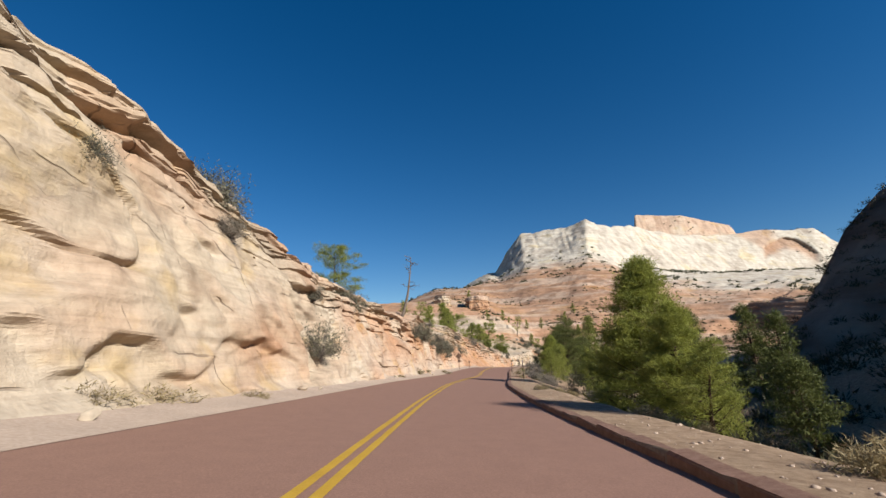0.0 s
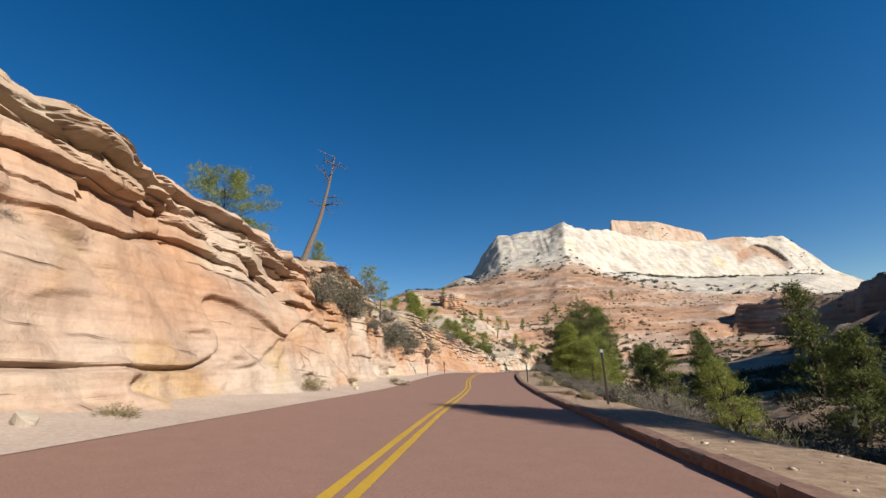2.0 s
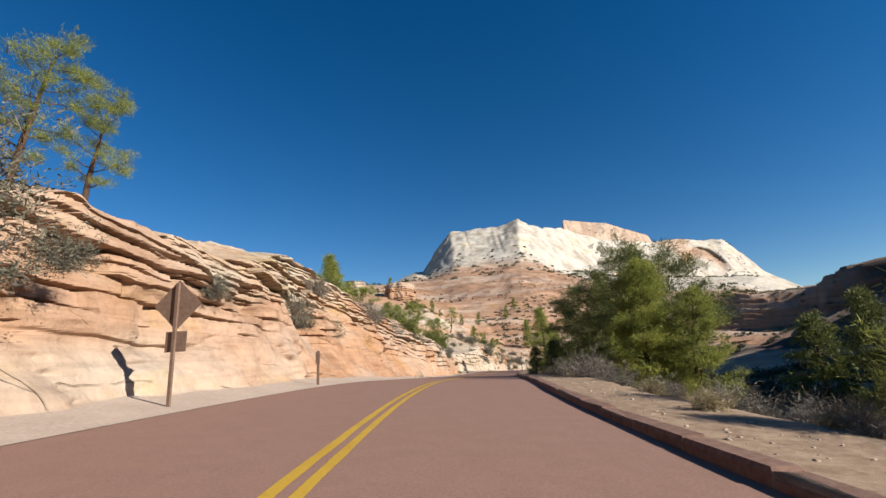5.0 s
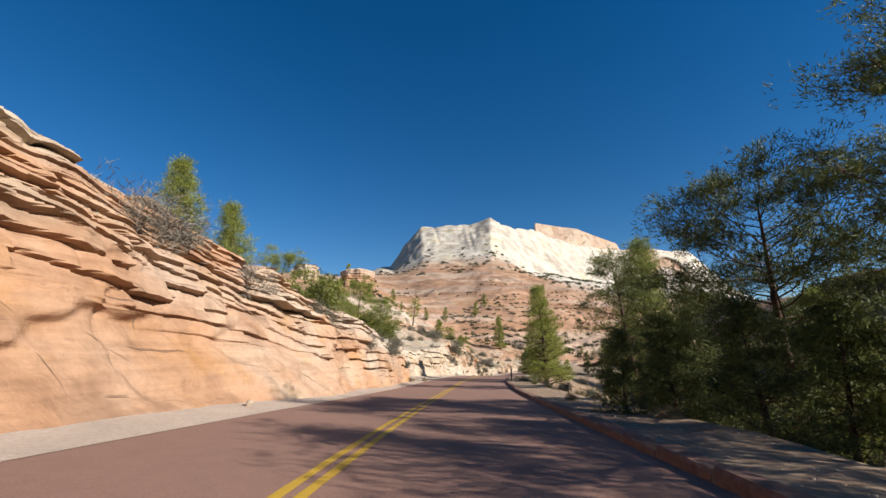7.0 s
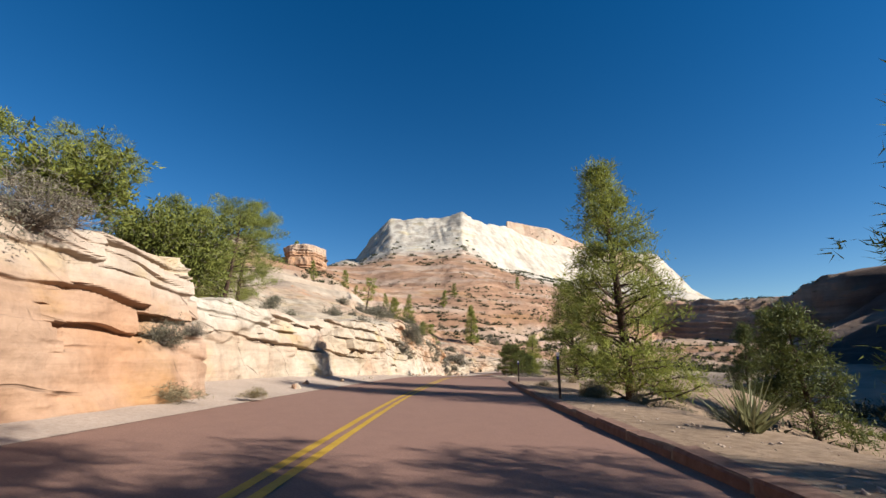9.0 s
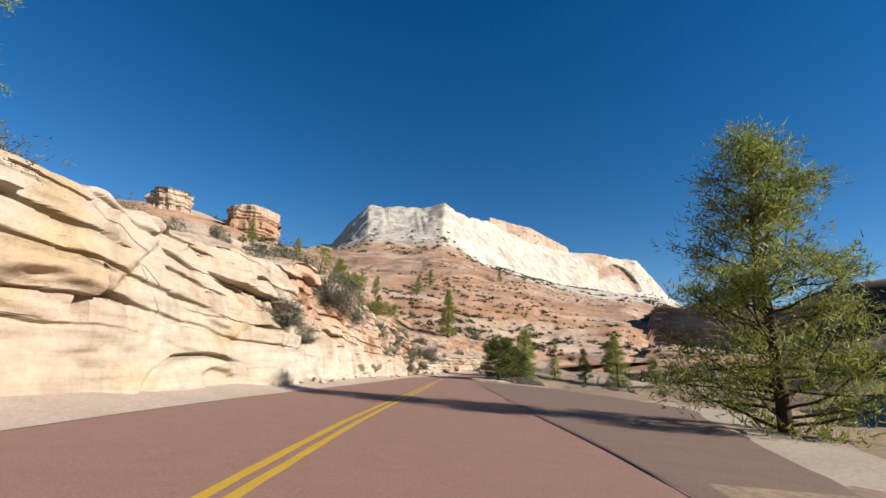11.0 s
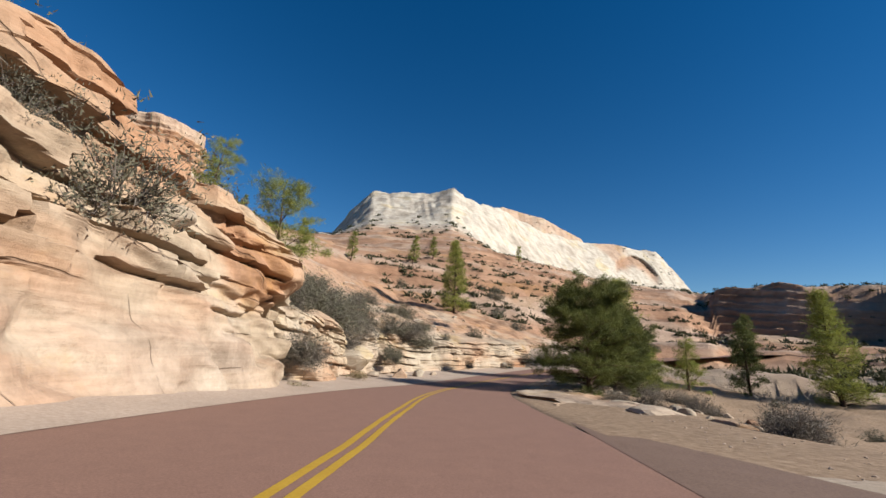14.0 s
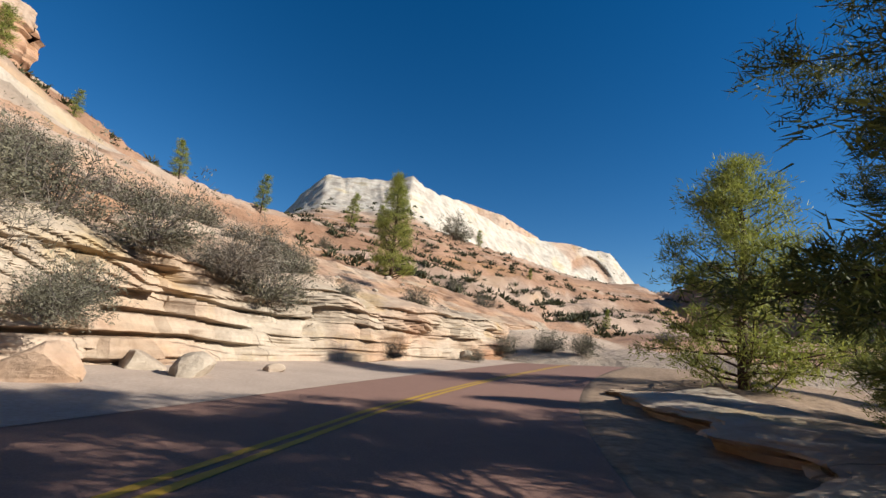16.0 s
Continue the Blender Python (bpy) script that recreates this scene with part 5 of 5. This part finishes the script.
# ---- rock towers on the skyline ----
def rock_tower(x, y, top, width, tall, iron, seed, label):
    rng = np.random.default_rng(seed)
    v, a = np.linspace(0, 1, 46), np.linspace(0, 2 * np.pi, 72)
    vv, aa = np.meshgrid(v, a, indexing="ij")
    h = np.clip(vv * 1.25, 0, 1)
    r = width / 2 * (1.35 - 0.42 * h ** 0.8) * (1 + 0.13 * fbm(np.cos(aa) * 1.2 + seed, np.sin(aa) * 1.2, h * 0.8, 3, seed))
    bed = h * tall * 0.9
    r = r + 1.3 * (rand3(np.floor(bed), np.floor(aa * 1.2), 0 * aa, seed) - 0.5) - 0.5 * ((bed - np.floor(bed)) < 0.2) + 0.6 * fbm(np.cos(aa) * 5, np.sin(aa) * 5, h * 6, 3, seed + 1)
    r = np.where(vv > 0.8, r * (1 - (np.clip(vv - 0.8, 0, 1) / 0.2) ** 1.6), r)
    px, py = x + r * np.cos(aa), y + r * np.sin(aa)
    pz = top - tall + tall * h + 0.25 * fbm(px * 0.4, py * 0.4, h * 0, 3, seed + 2) - 2.5 * (vv > 0.8) * 0
    mesh = grid_mesh("rock_tower", px[:, ::-1], py[:, ::-1], pz[:, ::-1], rock_cliff, {"iron": iron + 0.15 * (rand3(np.floor(bed), 0 * aa, 0 * aa, seed) - 0.5)[:, ::-1], "bleach": np.where(h > 0.86, 0.4, 0.05)[:, ::-1]})
    return tagged(new("rock_tower", mesh), label, "rock tower")


rock_tower(17.0, 282.0, 36.5, 15.0, 18.0, 0.3, 5, "layered orange sandstone tower on the slope")
rock_tower(-5.0, 280.0, 38.0, 11.0, 15.0, -0.05, 8, "rounded pale sandstone knob on the slope")


# ---- far scrub, past counting ----
def far_scrub():
    rng = np.random.default_rng(77)
    centres, sizes = [], []
    for n in range(4600):
        if n < 3800:
            az, r = rng.uniform(-14, 64), 85 * np.exp(rng.random() * 1.9)
        elif n < 4150:
            az = rng.uniform(27, 47)
            r = float(lerp_table(az, [(27, 625), (31, 695), (36, 795), (40, 885), (47, 1090)])) - abs(rng.normal(0, 22))
        else:
            az, r = (rng.uniform(46, 66), rng.normal(250, 9)) if n < 4300 else (rng.uniform(36, 46), rng.uniform(1000, 1150)) if n < 4420 else (rng.uniform(25, 36), rng.uniform(1000, 1300))
        x, y = HUB[0] + r * math.sin(radians(az)), HUB[1] + r * math.cos(radians(az))
        lat = float(road_coords(np.array([x]), np.array([y]))[1][0])
        if -7 < lat < 9 or (n < 3800 and fbm(np.array([x * 0.02]), np.array([y * 0.02]), np.array([0.0]), 3, 5)[0] < -0.1):
            continue
        centres.append((x, y, drop(x, y)))
        sizes.append(rng.uniform(0.7, 1.9) * (1 if r < 400 else 2.4))
    centres, sizes = np.array(centres), np.array(sizes)
    chunks = []
    for c, size in zip(centres, sizes):
        n = 34
        d = rng.normal(size=(n, 3)) * np.array([0.45, 0.45, 0.35]) * size
        d[:, 2] = np.abs(d[:, 2])
        chunks.append(blades(rng, c + d * 0.6, d + np.array([0, 0, 0.25 * size]), 1, 0.5 * size, 0.22 * size, 0.3))
    return tagged(new("slope_scrub", tri_mesh("slope_scrub", chunks, far_leaf)), "dark scrub and low pines dotted over the slopes", "scrub", kind="stuff")


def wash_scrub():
    """Low brush added over the wash's bed and banks to darken its shade."""
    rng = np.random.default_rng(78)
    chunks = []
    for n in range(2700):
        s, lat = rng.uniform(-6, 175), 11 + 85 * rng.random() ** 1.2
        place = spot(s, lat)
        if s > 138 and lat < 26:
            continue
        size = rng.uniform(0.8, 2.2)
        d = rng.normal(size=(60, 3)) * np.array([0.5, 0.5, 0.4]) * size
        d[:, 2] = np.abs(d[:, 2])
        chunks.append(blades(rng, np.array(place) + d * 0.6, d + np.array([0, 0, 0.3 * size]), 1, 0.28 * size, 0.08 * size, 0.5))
    return tagged(new("wash_scrub", tri_mesh("wash_scrub", chunks, shade_brush_leaf)), "low brush coloured near black to deepen the wash's shade", "scrub", kind="stuff")


# near black, so that the brush stands in for deep shade
shade_brush_leaf = leaf_material("wash brush in shade colour", (0.017, 0.020, 0.010), (0.050, 0.048, 0.025), 0.1)
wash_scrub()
far_leaf = leaf_material("far scrub", (0.025, 0.031, 0.014), (0.073, 0.073, 0.034), 0.15)
far_scrub()


# ---- lay-by right of the road ----
worn_asphalt = mottled("worn grey-brown asphalt", (0.115, 0.072, 0.054), (0.196, 0.128, 0.098), 30, 0.9, 0.006, second=(0.8, 0.78, 0.76))
pale_sand = mottled("pale drifted sand", (0.258, 0.196, 0.146), (0.403, 0.330, 0.258), 10, 0.95, 0.03)


def lay_by(name, s0, s1, inner, outer, lift, mat, label, seed):
    """A sheet beside the road whose outer edge bulges and frays."""
    s = np.arange(s0, s1, 0.5)
    ss, vv = np.meshgrid(s, np.linspace(0, 1, 14), indexing="ij")
    bulge = np.sin(np.pi * np.clip((ss - s0) / (s1 - s0), 0, 1)) ** 0.55
    a = np.interp(ss, *np.array(inner).T)
    b = a + (np.interp(ss, *np.array(outer).T) - a) * bulge + 0.25 * bulge * fbm(ss * 0.3, ss * 0, ss * 0, 4, seed)
    x, y, z = on_road(ss, a + (b - a) * vv)
    return tagged(new(name, grid_mesh(name, x, y, z + lift * np.clip(vv * 8, 0.35, 1), mat, smooth=True)), label, name.replace("_", " "), kind="structure")


lay_by("sand_strip", 143, 203, [(143, 2.5), (203, 2.5)], [(143, 8), (165, 12.5), (190, 11.5), (203, 6.5)], 0.004, pale_sand, "pale sand at the edge of the lay-by", 301)
lay_by("lay_by", 146, 203, [(146, 2.46), (156, 2.1), (186, 2.1), (203, 2.46)], [(146, 7), (165, 10.8), (188, 9.8), (203, 4)], 0.012, worn_asphalt, "worn grey-brown asphalt lay-by beside the road", 302)

tar = mottled("black tar seal", (0.06, 0.044, 0.037), (0.12, 0.085, 0.07), 25, 0.7, 0.003)


def tar_seam():
    """The sealed joint between the road and the lay-by."""
    s = np.arange(147, 181, 0.4)
    ss, ee = np.meshgrid(s, np.array([-1.0, -0.4, 0.4, 1.0]), indexing="ij")
    width = 0.035 + 0.025 * fbm(ss * 0.4, 0 * ss, 0 * ss, 3, 311)
    x, y, z = on_road(ss, lerp_table(ss, [(147, 2.42), (156, 2.1), (186, 2.1), (200, 2.4)]) + ee * width + 0.05 * fbm(ss * 0.25, 0 * ss, 0 * ss, 2, 312))
    return tagged(new("tar_seam", grid_mesh("tar_seam", x, y, z + 0.017, tar, smooth=True)), "black tar seam sealing the joint beside the road", "tar seam", kind="structure")


tar_seam()


# ---- markers and sign ----
post_brown = mottled("brown painted steel", (0.039, 0.025, 0.020), (0.067, 0.045, 0.034), 20, 0.6, 0.002)
white_plastic = mottled("white reflector", (0.392, 0.392, 0.403), (0.476, 0.476, 0.482), 20, 0.4, 0.001)
blue_plastic = mottled("blue reflector", (0.011, 0.017, 0.224), (0.017, 0.028, 0.308), 20, 0.4, 0.001)
sign_back = mottled("weathered sign back", (0.123, 0.073, 0.050), (0.190, 0.123, 0.090), 12, 0.7, 0.002)


def box(bm, size, m=Matrix(), bevel=0.004):
    made = bmesh.ops.create_cube(bm, size=1, matrix=m @ Matrix.Diagonal((*size, 1)))
    edges = list({e for v in made["verts"] for e in v.link_edges})
    if bevel:
        bmesh.ops.bevel(bm, geom=edges, offset=bevel, segments=1, affect="EDGES")


def part(name, bm, mat, parent, label=""):
    mesh = bpy.data.meshes.new(name)
    bm.to_mesh(mesh)
    bm.free()
    mesh.materials.append(mat)
    ob = new(name, mesh)
    ob.parent = parent
    return tagged(ob, label)


def marker_post(tall):
    ob = new("marker_post")
    bm = bmesh.new()
    box(bm, (0.075, 0.012, tall + 0.2), Matrix.Translation((0, 0, tall / 2 - 0.1)))
    box(bm, (0.012, 0.03, tall + 0.2), Matrix.Translation((0, 0.018, tall / 2 - 0.1)))
    part("post", bm, post_brown, ob)
    bm = bmesh.new()
    box(bm, (0.09, 0.008, 0.1), Matrix.Translation((0, -0.012, tall - 0.06)))
    part("reflector", bm, white_plastic, ob, "white square reflector")
    bm = bmesh.new()
    bmesh.ops.create_cone(bm, cap_ends=True, segments=14, radius1=0.035, radius2=0.035, depth=0.008, matrix=Matrix.Translation((0, -0.012, tall - 0.17)) @ pose(0, 0, 0, 90, 0, 0))
    part("button", bm, blue_plastic, ob, "round blue reflector button")
    return tagged(ob, "slender brown steel marker post with a white reflector", "marker post", "marker posts")


for s, lat, tall, lean in ((44.9, 3.9, 1.75, 7), (61.2, 2.95, 1.25, 2), (131.5, 2.95, 1.3, 2), (145.5, 3.0, 1.2, 0)):
    ob = marker_post(tall)
    ob.matrix_basis = Matrix.Translation(spot(s, lat)) @ pose(0, 0, 0, -lean, 0, -20 - s * 0.05)


def road_sign(s, lat):
    ob = new("road_sign")
    bm = bmesh.new()
    box(bm, (0.07, 0.05, 2.6), Matrix.Translation((0, 0, 1.1)))
    part("post", bm, sign_back, ob)
    bm = bmesh.new()
    box(bm, (0.72, 0.012, 0.72), Matrix.Translation((0, 0.035, 1.95)) @ pose(0, 0, 0, 0, 45, 0))
    part("panel", bm, sign_back, ob, "diamond panel seen from its bare back")
    bm = bmesh.new()
    box(bm, (0.45, 0.012, 0.4), Matrix.Translation((0.02, 0.035, 1.22)))
    part("plate", bm, sign_back, ob, "small square plate under the panel")
    ob.matrix_basis = Matrix.Translation(spot(s, lat)) @ pose(0, 0, 0, 0, 0, -14)
    return tagged(ob, "diamond road sign seen from the back on a brown post", "road sign")


road_sign(71.0, -5.5)
small = new("marker_post")
bm = bmesh.new()
box(bm, (0.09, 0.05, 1.3), Matrix.Translation((0, 0, 0.55)))
part("post", bm, sign_back, small)
bm = bmesh.new()
box(bm, (0.16, 0.02, 0.42), Matrix.Translation((0, -0.04, 0.95)))
part("panel", bm, sign_back, small)
small.matrix_basis = Matrix.Translation(spot(78.5, -5.4)) @ pose(0, 0, 0, 0, 0, -14)
tagged(small, "short brown marker post on the gravel shoulder", "marker post", "marker posts")


# ---- kerb stones, the drain's low walls ----
def block_mesh(seed, length, width, height):
    """A worn kerb stone lying along y, its top at z 0."""
    rng = random.Random(seed)
    bm = bmesh.new()
    box(bm, (width, length, height), Matrix.Translation((0, 0, -height / 2)), 0.035)
    for v in bm.verts:
        v.co += Vector((rng.uniform(-0.012, 0.012), rng.uniform(-0.008, 0.008), rng.uniform(-0.012, 0.012)))
    mesh = bpy.data.meshes.new("kerb_stone")
    bm.to_mesh(mesh)
    bm.free()
    mesh.materials.append(kerb_stone)
    return mesh


STONES = [block_mesh(90 + n, 1.385, 0.3, 0.5) for n in range(6)]
kerb = tagged(new("kerb"), "low kerb of worn red sandstone blocks", "kerb", kind="structure")
for n in range(114):
    s = -13 + n * 1.4
    if 48.6 < s < 51.9:
        continue
    x, y, z = (float(v) for v in on_road(s, 2.60))
    tx, ty = float(np.interp(s, _s, _tan[:, 0])), float(np.interp(s, _s, _tan[:, 1]))
    stone = new("kerb_stone", STONES[n % 6])
    stone.parent = kerb
    stone.matrix_basis = Matrix.Translation((x, y, z + 0.14 + 0.012 * math.sin(n * 2.1))) @ Matrix.Rotation(math.atan2(-tx, ty), 4, "Z")


def drain():
    """Low stone walls of a roadside drain that leads off the road."""
    ob = new("drain")
    for label, size, at, turn in (("near_wall", (0.36, 2.1, 0.5), (3.45, 48.9, 0.19), -62), ("far_wall", (0.36, 1.7, 0.5), (3.2, 51.7, 0.19), -118), ("end_wall", (0.36, 2.6, 0.5), (4.5, 50.2, 0.17), 0)):
        lat, s, lift = at
        x, y, z = (float(v) for v in on_road(s, lat))
        mesh = block_mesh(len(label), size[1], size[0], size[2])
        wall = new("wall", mesh)
        wall.parent = ob
        wall.matrix_basis = Matrix.Translation((x, y, z + lift)) @ pose(0, 0, 0, 0, 0, turn - 5)
    x, y, z = (float(v) for v in on_road(50.3, 3.4))
    bm = bmesh.new()
    box(bm, (1.9, 2.8, 0.1), Matrix.Translation((0, 0, -0.05)), 0.01)
    floor = part("channel_floor", bm, kerb_stone, ob)
    floor.matrix_basis = Matrix.Translation((x, y, z - 0.03)) @ pose(0, 0, 0, 0, 5, -5)
    return tagged(ob, "roadside drain inlet with low red stone walls", "drain")


drain()
